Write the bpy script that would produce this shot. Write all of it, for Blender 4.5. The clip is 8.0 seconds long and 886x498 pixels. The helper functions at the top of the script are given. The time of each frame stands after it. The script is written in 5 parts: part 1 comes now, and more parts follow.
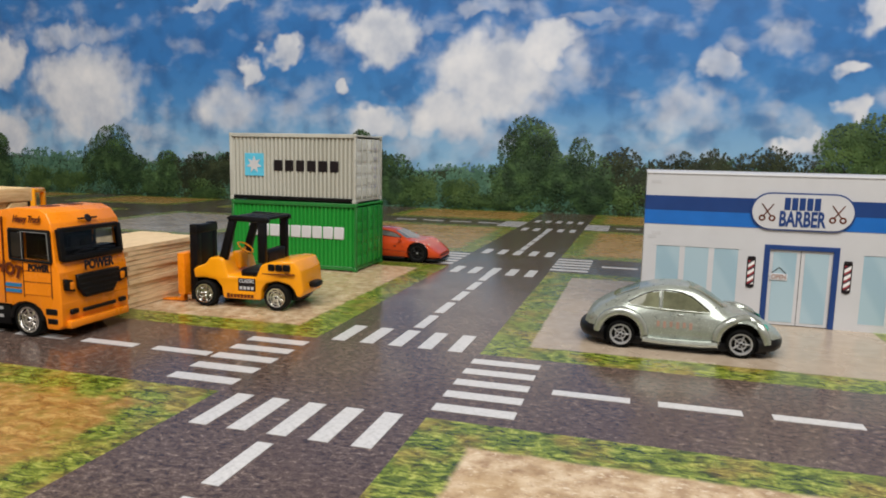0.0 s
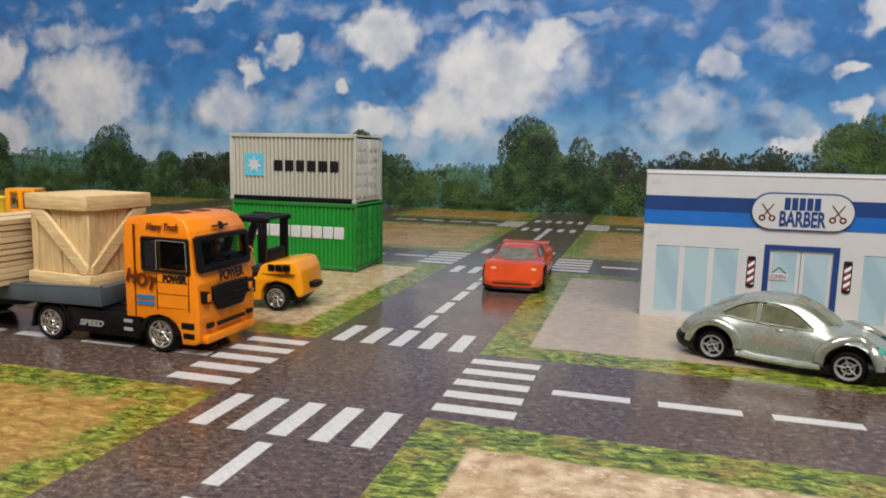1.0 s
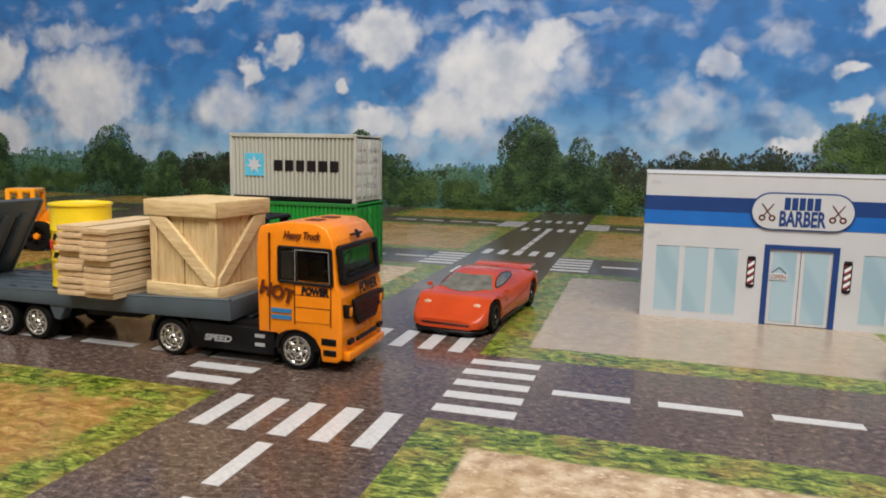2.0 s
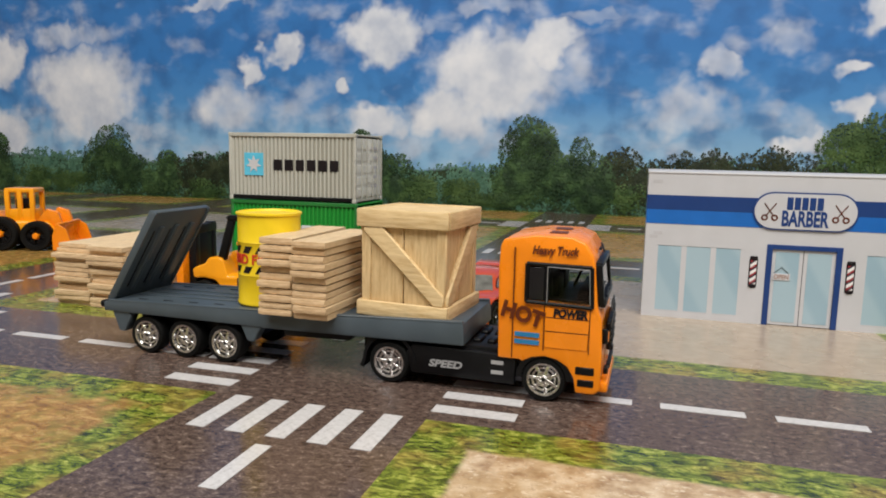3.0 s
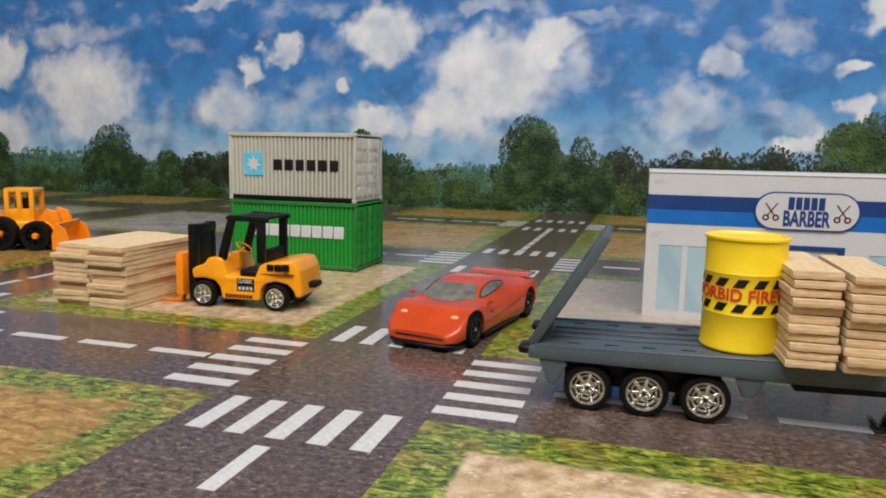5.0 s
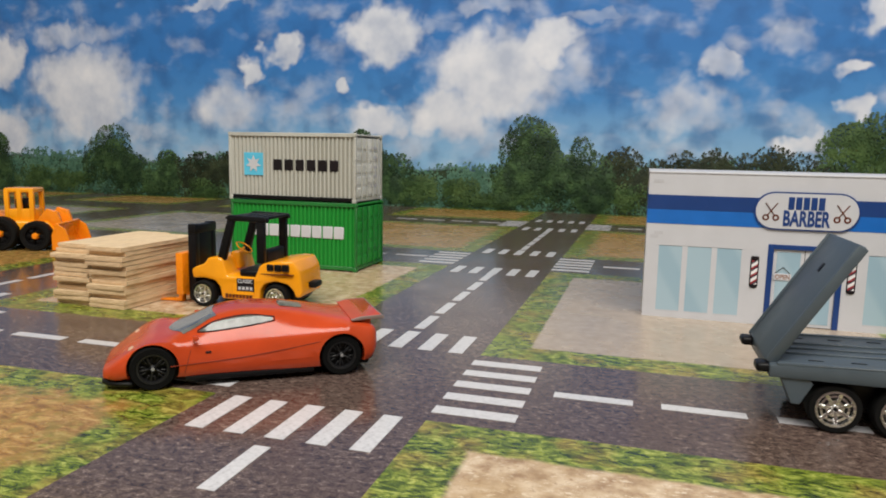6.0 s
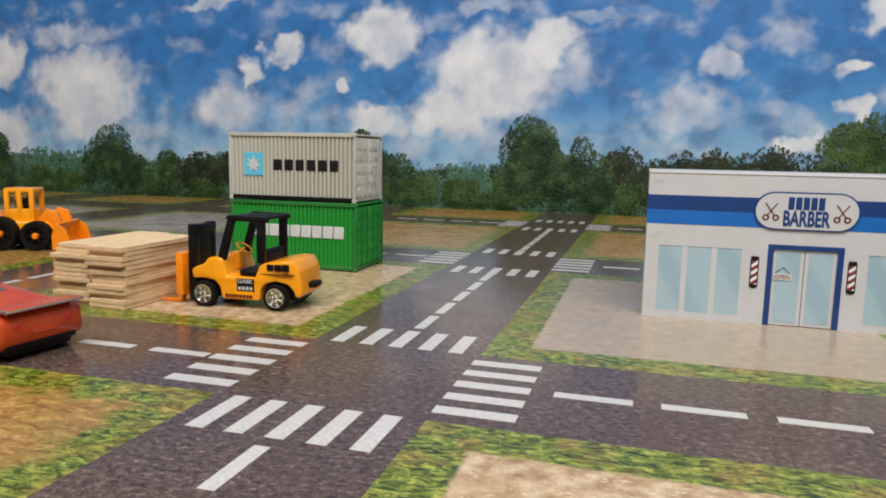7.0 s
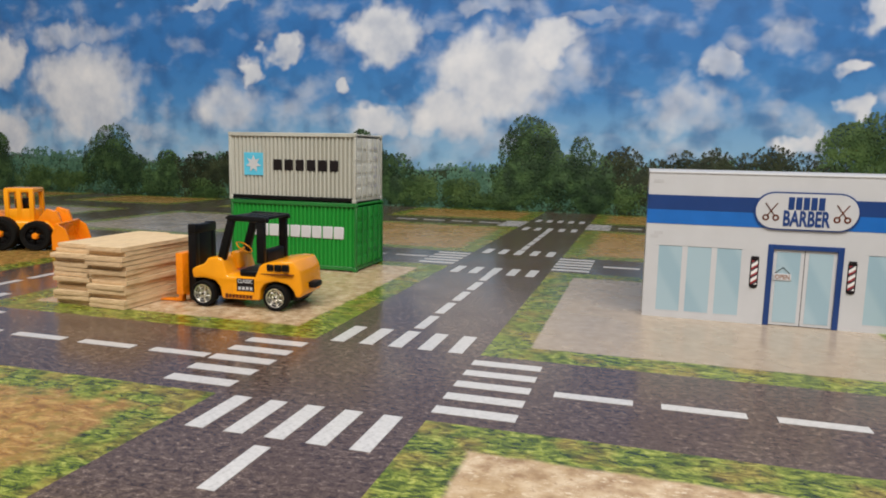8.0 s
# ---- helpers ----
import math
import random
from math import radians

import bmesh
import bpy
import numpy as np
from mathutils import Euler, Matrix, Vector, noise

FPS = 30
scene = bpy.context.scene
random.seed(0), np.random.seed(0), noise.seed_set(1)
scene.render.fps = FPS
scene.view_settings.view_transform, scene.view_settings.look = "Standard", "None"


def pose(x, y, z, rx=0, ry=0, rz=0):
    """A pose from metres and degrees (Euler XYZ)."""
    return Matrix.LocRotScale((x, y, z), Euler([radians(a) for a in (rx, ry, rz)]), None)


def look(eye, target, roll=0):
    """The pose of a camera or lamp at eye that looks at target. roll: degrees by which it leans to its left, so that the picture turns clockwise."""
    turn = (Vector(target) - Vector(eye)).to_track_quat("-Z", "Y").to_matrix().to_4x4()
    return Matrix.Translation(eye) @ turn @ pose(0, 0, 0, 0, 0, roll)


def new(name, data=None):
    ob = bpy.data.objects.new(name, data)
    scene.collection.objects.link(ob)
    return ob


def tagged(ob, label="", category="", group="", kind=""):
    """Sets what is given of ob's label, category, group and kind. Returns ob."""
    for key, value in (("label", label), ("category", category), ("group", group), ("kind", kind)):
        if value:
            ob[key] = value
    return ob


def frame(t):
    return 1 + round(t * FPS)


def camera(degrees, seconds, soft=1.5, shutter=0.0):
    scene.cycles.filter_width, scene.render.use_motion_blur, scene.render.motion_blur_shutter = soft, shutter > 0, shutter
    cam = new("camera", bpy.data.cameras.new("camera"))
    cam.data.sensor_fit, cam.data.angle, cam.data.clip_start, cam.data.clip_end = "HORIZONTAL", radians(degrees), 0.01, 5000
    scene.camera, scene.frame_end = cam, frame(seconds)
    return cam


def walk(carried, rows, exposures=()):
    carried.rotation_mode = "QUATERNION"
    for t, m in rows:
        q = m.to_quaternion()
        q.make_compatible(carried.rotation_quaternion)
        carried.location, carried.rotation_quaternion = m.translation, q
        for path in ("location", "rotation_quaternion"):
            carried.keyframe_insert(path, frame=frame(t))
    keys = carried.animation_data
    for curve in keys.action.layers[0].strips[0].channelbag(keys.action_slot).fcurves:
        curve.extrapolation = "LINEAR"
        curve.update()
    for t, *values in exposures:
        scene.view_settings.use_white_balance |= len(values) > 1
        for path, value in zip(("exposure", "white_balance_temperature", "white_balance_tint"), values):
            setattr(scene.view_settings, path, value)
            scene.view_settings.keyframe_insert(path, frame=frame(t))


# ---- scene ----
U = 0.0115  # one stripe pitch of the printed play mat, in metres


def at(x, y, z=0.0, rz=0.0, rx=0.0, ry=0.0):
    """A pose in mat units."""
    return pose(x * U, y * U, z * U, rx, ry, rz)


def eye(x, y, z, fx, fy, fz, roll):
    e = Vector((x, y, z)) * U
    return look(e, e + Vector((fx, fy, fz)), roll)


cam = camera(65.25, 8.0, soft=1.85, shutter=0.0)
FAR_FOCUS = eye(7.40528, -17.69792, 6.16968, -0.272456, 0.952505, -0.136025, 1.1534)
NEAR_FOCUS = eye(7.35776, -17.45933, 6.15453, -0.273695, 0.952048, -0.136730, 1.1329)
MIDWAY = eye(7.3855, -17.599, 6.1634, -0.27297, 0.952315, -0.13632, 1.145)
walk(cam, [(0.0, FAR_FOCUS), (1.7, FAR_FOCUS), (2.8, MIDWAY), (3.4, NEAR_FOCUS), (8.0, NEAR_FOCUS)])

# ---- light: a room lit by one broad ceiling panel and white walls ----
world = bpy.data.worlds.new("room_air")
scene.world = world
world.use_nodes = True
world.node_tree.nodes["Background"].inputs[0].default_value = (0.85, 0.92, 1.0, 1)
world.node_tree.nodes["Background"].inputs[1].default_value = 0.25
scene.view_settings.exposure = 0.0


def area_lamp(name, eye_at, target, sx, sy, watts, colour):
    lamp = bpy.data.lights.new(name, "AREA")
    lamp.shape, lamp.size, lamp.size_y, lamp.energy, lamp.color = "RECTANGLE", sx, sy, watts, colour
    ob = new(name, lamp)
    ob.matrix_world = look(eye_at, target)
    return ob


LAMP_POSE = look((0.16, -0.62, 1.17), (-0.14, 0.35, 0.05))


area_lamp("ceiling_panel_light", (0.16, -0.62, 1.17), (-0.14, 0.35, 0.05), 1.5, 0.7, 28.5, (1.0, 0.97, 0.905))


# ---- material helpers ----
class Mat:
    """A principled material and a short way to wire nodes."""

    def __init__(self, name, rough=0.5, metal=0.0, spec=0.5, coat=0.0):
        self.m = bpy.data.materials.new(name)
        self.m.use_nodes = True
        self.t = self.m.node_tree
        self.b = self.t.nodes["Principled BSDF"]
        self.b.inputs["Roughness"].default_value = rough
        self.b.inputs["Metallic"].default_value = metal
        self.b.inputs["Specular IOR Level"].default_value = spec
        self.b.inputs["Coat Weight"].default_value = coat
        self.b.inputs["Coat Roughness"].default_value = 0.08

    def node(self, kind, ins=None, **props):
        n = self.t.nodes.new(kind)
        for k, v in props.items():
            setattr(n, k, v)
        for k, v in (ins or {}).items():
            self.put(n.inputs[k], v)
        return n

    def put(self, socket, v):
        if isinstance(v, bpy.types.NodeSocket):
            self.t.links.new(v, socket)
        else:
            socket.default_value = v

    def coords(self):
        return self.node("ShaderNodeTexCoord").outputs["Object"]

    def noise(self, vec, scale, detail=3.0, rough=0.55, out="Fac", distortion=0.0):
        return self.node("ShaderNodeTexNoise", {"Vector": vec, "Scale": scale / U, "Detail": detail, "Roughness": rough, "Distortion": distortion}).outputs[out]

    def math(self, op, a, b=0.0, clamp=False):
        return self.node("ShaderNodeMath", {0: a, 1: b}, operation=op, use_clamp=clamp).outputs[0]

    def vec(self, op, a, b):
        n = self.node("ShaderNodeVectorMath", {0: a, 1: b}, operation=op)
        return n.outputs["Value"] if op in ("LENGTH", "DISTANCE", "DOT_PRODUCT") else n.outputs["Vector"]

    def ramp(self, fac, stops):
        n = self.node("ShaderNodeValToRGB", {"Fac": fac})
        el = n.color_ramp.elements
        while len(el) < len(stops):
            el.new(0.5)
        for e, (p, c) in zip(el, stops):
            e.position, e.color = p, (*c, 1)
        return n.outputs["Color"]

    def smooth(self, v, lo, hi, a=0.0, b=1.0):
        return self.node("ShaderNodeMapRange", {"Value": v, "From Min": lo, "From Max": hi, "To Min": a, "To Max": b}, interpolation_type="SMOOTHSTEP").outputs[0]

    def mix(self, fac, a, b, blend="MIX"):
        n = self.node("ShaderNodeMix", data_type="RGBA", blend_type=blend)
        for i, v in ((0, fac), (6, a), (7, b)):
            self.put(n.inputs[i], (*v, 1) if isinstance(v, tuple) and len(v) == 3 else v)
        return n.outputs[2]

    def base(self, v):
        self.put(self.b.inputs["Base Color"], (*v, 1) if isinstance(v, tuple) else v)
        return self

    def bump(self, height, strength=0.2, distance=0.02):
        n = self.node("ShaderNodeBump", {"Height": height, "Strength": strength, "Distance": distance * U})
        self.t.links.new(n.outputs[0], self.b.inputs["Normal"])
        return self

    def rough(self, v):
        self.put(self.b.inputs["Roughness"], v)
        return self


def paint(name, colour, rough=0.35, metal=0.0, vary=0.12, scale=1.2, spec=0.5, coat=0.0, relief=0.05, flake=0.0):
    """Plain paint or plastic: slight blotches, fine relief."""
    k = Mat(name, rough, metal, spec, coat)
    c = k.coords()
    n = k.noise(c, scale, 4)
    dark = tuple(v * (1 - vary) for v in colour)
    light = tuple(min(1, v * (1 + vary)) for v in colour)
    col = k.ramp(n, [(0.3, dark), (0.7, light)])
    fine = k.noise(c, 14, 2)
    if flake:
        col = k.mix(k.smooth(k.noise(c, 22, 2), 0.58, 0.66), col, tuple(min(1, v * (1 + flake)) for v in colour))
    k.base(col).bump(fine, relief, 0.05)
    k.rough(k.smooth(n, 0.2, 0.8, rough * 0.85, rough * 1.15))
    return k.m


# ---- mesh helpers, all in mat units ----
def part(name, bm, material, parent=None, label="", smooth=40, m=None):
    """Link a bmesh as one mesh object, under a thing or a part."""
    bm.normal_update()
    me = bpy.data.meshes.new(name)
    bm.transform(Matrix.Scale(U, 4))
    bm.to_mesh(me)
    bm.free()
    for mat in material if isinstance(material, (list, tuple)) else [material]:
        me.materials.append(mat)
    if smooth:
        me.shade_smooth()
        me.set_sharp_from_angle(angle=radians(smooth))
    ob = new(name, me)
    if parent is not None:
        ob.parent = parent
    if m is not None:
        ob.matrix_basis = m
    if label:
        ob["label"] = label
    return ob


def same(name, mesh_of, parent, m, label=""):
    """Another object on the mesh of an earlier one."""
    ob = new(name, mesh_of.data)
    ob.parent = parent
    ob.matrix_basis = m
    if label:
        ob["label"] = label
    return ob


def thing(name, m, label, category, group="", kind=""):
    ob = new(name)
    ob.empty_display_size = 0.01
    ob.matrix_basis = m
    return tagged(ob, label, category, group, kind)


def box(bm, x0, x1, y0, y1, z0, z1, bevel=0.0, segs=2, m=None):
    vs = [bm.verts.new((x, y, z)) for x in (x0, x1) for y in (y0, y1) for z in (z0, z1)]
    fs = [bm.faces.new([vs[i] for i in f]) for f in ((0, 1, 3, 2), (4, 6, 7, 5), (0, 4, 5, 1), (2, 3, 7, 6), (0, 2, 6, 4), (1, 5, 7, 3))]
    if m is not None:
        bmesh.ops.transform(bm, matrix=m, verts=vs)
    if bevel:
        edges = list({e for f in fs for e in f.edges})
        bmesh.ops.bevel(bm, geom=edges, offset=bevel, segments=segs, affect="EDGES", profile=0.5, clamp_overlap=True)
    return bm


def a_box(x0, x1, y0, y1, z0, z1, bevel=0.0, segs=2):
    return box(bmesh.new(), x0, x1, y0, y1, z0, z1, bevel, segs)


def prism(bm, outline, y0, y1, bevel=0.0, segs=2, axis="y"):
    """An outline in x, z drawn out along y (or in x, y along z, or in y, z along x)."""
    place = {"y": lambda a, b, c: (a, c, b), "z": lambda a, b, c: (a, b, c), "x": lambda a, b, c: (c, a, b)}[axis]
    one = [bm.verts.new(place(a, b, y0)) for a, b in outline]
    two = [bm.verts.new(place(a, b, y1)) for a, b in outline]
    fs = [bm.faces.new(one), bm.faces.new(two[::-1])]
    n = len(one)
    for i in range(n):
        fs.append(bm.faces.new((one[i], two[i], two[(i + 1) % n], one[(i + 1) % n])))
    bmesh.ops.recalc_face_normals(bm, faces=fs)
    if bevel:
        edges = list({e for f in fs for e in f.edges})
        bmesh.ops.bevel(bm, geom=edges, offset=bevel, segments=segs, affect="EDGES", profile=0.5, clamp_overlap=True)
    return bm


def a_prism(outline, y0, y1, bevel=0.0, segs=2, axis="y"):
    return prism(bmesh.new(), outline, y0, y1, bevel, segs, axis)


def lathe(bm, profile, segs=32, m=None, closed=False):
    """A profile of (radius, height) turned round z."""
    rings = []
    for r, z in profile:
        if r < 1e-6:
            rings.append([bm.verts.new((0, 0, z))] * segs)
        else:
            rings.append([bm.verts.new((r * math.cos(2 * math.pi * i / segs), r * math.sin(2 * math.pi * i / segs), z)) for i in range(segs)])
    made = {v for ring in rings for v in ring}
    pairs = list(zip(rings, rings[1:])) + ([(rings[-1], rings[0])] if closed else [])
    for a, b in pairs:
        for i in range(segs):
            j = (i + 1) % segs
            corner = []
            for v in (a[i], a[j], b[j], b[i]):
                if v not in corner:
                    corner.append(v)
            if len(corner) > 2:
                bm.faces.new(corner)
    if m is not None:
        bmesh.ops.transform(bm, matrix=m, verts=list(made))
    return bm


def tube(bm, points, r, segs=8):
    """A round bar through points."""
    pts = [Vector(p) for p in points]
    rings = []
    for i, p in enumerate(pts):
        d = (pts[min(i + 1, len(pts) - 1)] - pts[max(i - 1, 0)]).normalized()
        a = d.orthogonal().normalized()
        b = d.cross(a)
        rings.append([bm.verts.new(p + r * (math.cos(2 * math.pi * k / segs) * a + math.sin(2 * math.pi * k / segs) * b)) for k in range(segs)])
    for a, b in zip(rings, rings[1:]):
        off = min(range(segs), key=lambda o: sum((a[k].co - b[(k + o) % segs].co).length for k in range(segs)))
        for k in range(segs):
            bm.faces.new((a[k], a[(k + 1) % segs], b[(k + 1 + off) % segs], b[(k + off) % segs]))
    bm.faces.new(rings[0][::-1])
    bm.faces.new(rings[-1])
    return bm


def words(name, text, size, material, parent, m, width=0.0, label="", shear=0.0, depth=0.006, bold=0.018):
    """Flat lettering in the built-in font, turned into a mesh; it lies in x, y."""
    cu = bpy.data.curves.new(name, "FONT")
    cu.body, cu.size, cu.align_x, cu.align_y, cu.extrude, cu.shear, cu.offset = text, size, "CENTER", "CENTER", depth, shear, size * bold
    cu.resolution_u = 3
    ob = bpy.data.objects.new(name, cu)
    scene.collection.objects.link(ob)
    me = bpy.data.meshes.new_from_object(ob.evaluated_get(bpy.context.evaluated_depsgraph_get()))
    bpy.data.objects.remove(ob)
    bpy.data.curves.remove(cu)
    xs = [v.co.x for v in me.vertices]
    k = width / (max(xs) - min(xs)) if width else 1.0
    me.transform(Matrix.Scale(U, 4) @ Matrix.Diagonal((k, 1, 1, 1)))
    me.materials.clear()
    me.materials.append(material)
    made = new(name, me)
    made.parent = parent
    made.matrix_basis = m
    if label:
        made["label"] = label
    return made


# ---- materials ----
def asphalt_print():
    k = Mat("printed_asphalt", 0.14, 0, 0.36)
    c = k.coords()
    grain = k.noise(k.vec("MULTIPLY", c, (0.8, 1.2, 1)), 6.0, 6, 0.86, distortion=0.6)
    blotch = k.noise(c, 0.35, 3)
    col = k.ramp(grain, [(0.33, (0.016, 0.009, 0.008)), (0.46, (0.080, 0.054, 0.045)), (0.57, (0.150, 0.106, 0.088)), (0.67, (0.42, 0.33, 0.27))])
    col = k.mix(k.smooth(blotch, 0.35, 0.7, 0, 0.4), col, (0.085, 0.055, 0.048))
    weave = k.noise(k.vec("MULTIPLY", c, (0.15, 1.6, 1)), 9, 2)
    k.base(col).bump(k.math("ADD", k.noise(c, 5, 3), k.math("MULTIPLY", weave, 0.6)), 0.10, 0.04)
    k.rough(k.smooth(blotch, 0.3, 0.7, 0.11, 0.20))
    return k.m


def grass_colours(k, c):
    stretched = k.vec("MULTIPLY", c, (0.62, 1.35, 1))
    blades = k.noise(stretched, 4.2, 5, 0.74, distortion=0.8)
    patch = k.noise(c, 0.8, 3)
    green = k.ramp(blades, [(0.36, (0.012, 0.022, 0.004)), (0.45, (0.070, 0.105, 0.010)), (0.54, (0.195, 0.245, 0.028)), (0.66, (0.45, 0.48, 0.11))])
    olive = k.ramp(blades, [(0.30, (0.045, 0.032, 0.010)), (0.48, (0.26, 0.175, 0.04)), (0.68, (0.54, 0.40, 0.10))])
    return k.mix(k.smooth(patch, 0.45, 0.68, 0, 0.7), green, olive)


def block_print(name, kind, cx, cy, hx, hy, border=1.36):
    """A printed block of ground: a grass verge round a field of sand, paving or dry grass."""
    k = Mat(name, 0.2, 0, 0.5)
    c = k.coords()
    grass = grass_colours(k, c)
    fine, mid, big = k.noise(c, 10, 4, 0.7), k.noise(c, 2.2, 4), k.noise(c, 0.45, 3)
    if kind == "sand":
        field = k.ramp(mid, [(0.30, (0.32, 0.20, 0.105)), (0.5, (0.52, 0.375, 0.23)), (0.68, (0.68, 0.54, 0.38))])
        field = k.mix(k.smooth(k.noise(c, 5.0, 4, 0.75), 0.44, 0.34, 0, 0.55), field, (0.27, 0.135, 0.06))
        field = k.mix(k.smooth(k.noise(k.vec("MULTIPLY", c, (0.7, 1.3, 1)), 6.5, 3, 0.7, distortion=0.6), 0.56, 0.66, 0, 0.7), field, (0.78, 0.66, 0.50))
        field = k.mix(k.smooth(big, 0.5, 0.72, 0, 0.35), field, (0.42, 0.27, 0.11))
    elif kind == "paving":
        field = k.ramp(mid, [(0.25, (0.35, 0.275, 0.205)), (0.5, (0.41, 0.33, 0.255)), (0.75, (0.475, 0.39, 0.305))])
        field = k.mix(k.smooth(k.noise(c, 3.5, 5, 0.7), 0.62, 0.74, 0, 0.35), field, (0.26, 0.17, 0.12))
    elif kind == "lot":
        field = k.ramp(mid, [(0.30, (0.27, 0.225, 0.18)), (0.7, (0.45, 0.38, 0.31))])
        field = k.mix(k.smooth(big, 0.45, 0.6, 0, 0.8), field, (0.19, 0.15, 0.105))
    else:
        field = k.ramp(k.noise(k.vec("MULTIPLY", c, (0.6, 1.2, 1)), 3.2, 6, 0.8, distortion=0.6), [(0.28, (0.07, 0.032, 0.010)), (0.47, (0.34, 0.175, 0.045)), (0.68, (0.66, 0.44, 0.16))])
        field = k.mix(k.smooth(mid, 0.45, 0.65, 0, 0.7), field, (0.26, 0.19, 0.04))
    sep = k.node("ShaderNodeSeparateXYZ", {0: c})
    dx = k.math("SUBTRACT", hx * U, k.math("ABSOLUTE", k.math("SUBTRACT", sep.outputs[0], cx * U)))
    dy = k.math("SUBTRACT", hy * U, k.math("ABSOLUTE", k.math("SUBTRACT", sep.outputs[1], cy * U)))
    inside = k.math("MINIMUM", dx, dy)
    ragged = {"sand": 0.25, "paving": 0.12, "lot": 0.6}.get(kind, 2.2)
    inside = k.math("ADD", inside, k.math("MULTIPLY", k.math("SUBTRACT", k.noise(c, 1.6, 4), 0.5), ragged * U))
    blur = {"sand": 0.10, "paving": 0.06}.get(kind, 0.4)
    k.base(k.mix(k.smooth(inside, (border - blur) * U, (border + blur) * U), grass, field))
    k.bump(fine, 0.10, 0.03)
    k.rough(k.smooth(big, 0.3, 0.7, 0.2, 0.32))
    return k.m


def marking_white():
    k = Mat("white_road_print", 0.22)
    c = k.coords()
    k.base(k.ramp(k.noise(c, 7, 4, 0.7), [(0.28, (0.42, 0.41, 0.42)), (0.45, (0.58, 0.57, 0.585)), (0.7, (0.67, 0.66, 0.675))]))
    k.bump(k.noise(c, 9, 3), 0.08, 0.03)
    return k.m


ASPHALT = asphalt_print()
MARKING = marking_white()

# ---- the printed play mat: one sheet, cut into road and blocks ----
XS = [-75, -62.65, -57.05, -42.7, -37.1, -22.75, -17.15, -2.8, 2.8, 17.15, 22.75, 37.1, 42.7, 62]
YS = [-36, -24.8, -19.2, -2.75, 2.8, 19.2, 24.8, 41.4, 47.0, 58.5]
ROAD_X = [-59.85, -39.9, -19.95, 0.0, 19.95, 39.9]
ROAD_Y = [-22.0, 0.0, 22.0, 44.2]


def build_mat():
    mats, bm = [ASPHALT], bmesh.new()
    verts = {(x, y): bm.verts.new((x, y, 0)) for x in XS for y in YS}
    kinds = {(-10.0, 11.0): "sand", (10.0, 11.0): "paving", (-10.0, -11.0): "dry", (10.0, -11.0): "sand", (-29.9, 33.1): "lot", (-49.9, 33.1): "lot", (-29.9, 11.0): "dry"}
    for x0, x1 in zip(XS, XS[1:]):
        for y0, y1 in zip(YS, YS[1:]):
            f = bm.faces.new((verts[x0, y0], verts[x1, y0], verts[x1, y1], verts[x0, y1]))
            cx, cy = (x0 + x1) / 2, (y0 + y1) / 2
            road = any(abs(cx - r) < 1 for r in ROAD_X) or any(abs(cy - r) < 1 for r in ROAD_Y)
            if not road:
                kind = next((v for (a, b), v in kinds.items() if abs(a - cx) < 1.5 and abs(b - cy) < 1.5), "dry")
                mats.append(block_print("printed_" + kind + "_block", kind, cx, cy, (x1 - x0) / 2, (y1 - y0) / 2))
                f.material_index = len(mats) - 1
    mat = part("ground", bm, mats, smooth=0)
    tagged(mat, "glossy printed play mat with roads, grass verges, sand and paving", "play mat", kind="structure")
    stripe = bmesh.new()
    prism(stripe, [(-0.235, -1.02), (0.235, -1.02), (0.235, 1.02), (-0.235, 1.02)], 0.0, 0.012, axis="z")
    first = part("crosswalk_stripe", stripe, MARKING, mat, smooth=0, m=at(0, -60, -0.5))
    dash = bmesh.new()
    prism(dash, [(-0.19, -0.99), (0.19, -0.99), (0.19, 0.99), (-0.19, 0.99)], 0.0, 0.012, axis="z")
    first_dash = part("lane_dash", dash, MARKING, mat, smooth=0, m=at(0, -61, -0.5))
    for rx in ROAD_X[2:5]:
        for ry in ROAD_Y[1:]:
            if rx < -10 and ry > 10:
                continue
            for s in (-1, 1):
                for i in range(5):
                    same("crosswalk_stripe", first, mat, at(rx + (i - 2) * 1.0, ry + s * 3.78, 0.002))
                    same("crosswalk_stripe", first, mat, at(rx + s * 3.78, ry + (i - 2) * 1.0, 0.002, 90))
    for rx in ROAD_X[2:5]:
        for ry in ROAD_Y[:-1] if rx > -10 else ROAD_Y[:2]:
            for i in range(5):
                same("lane_dash", first_dash, mat, at(rx, ry + (6.25 if ry >= 0 else 5.77) + i * 2.5, 0.002))
    for ry in ROAD_Y[1:]:
        for rx in ROAD_X[2:5] if ry > 10 else ROAD_X[1:5]:
            for i in range(4):
                same("lane_dash", first_dash, mat, at(rx + (6.41 if rx > -10 else 6.0) + i * 2.665, ry, 0.002, 90))
    bpy.data.objects.remove(first)
    bpy.data.objects.remove(first_dash)
    return mat


build_mat()


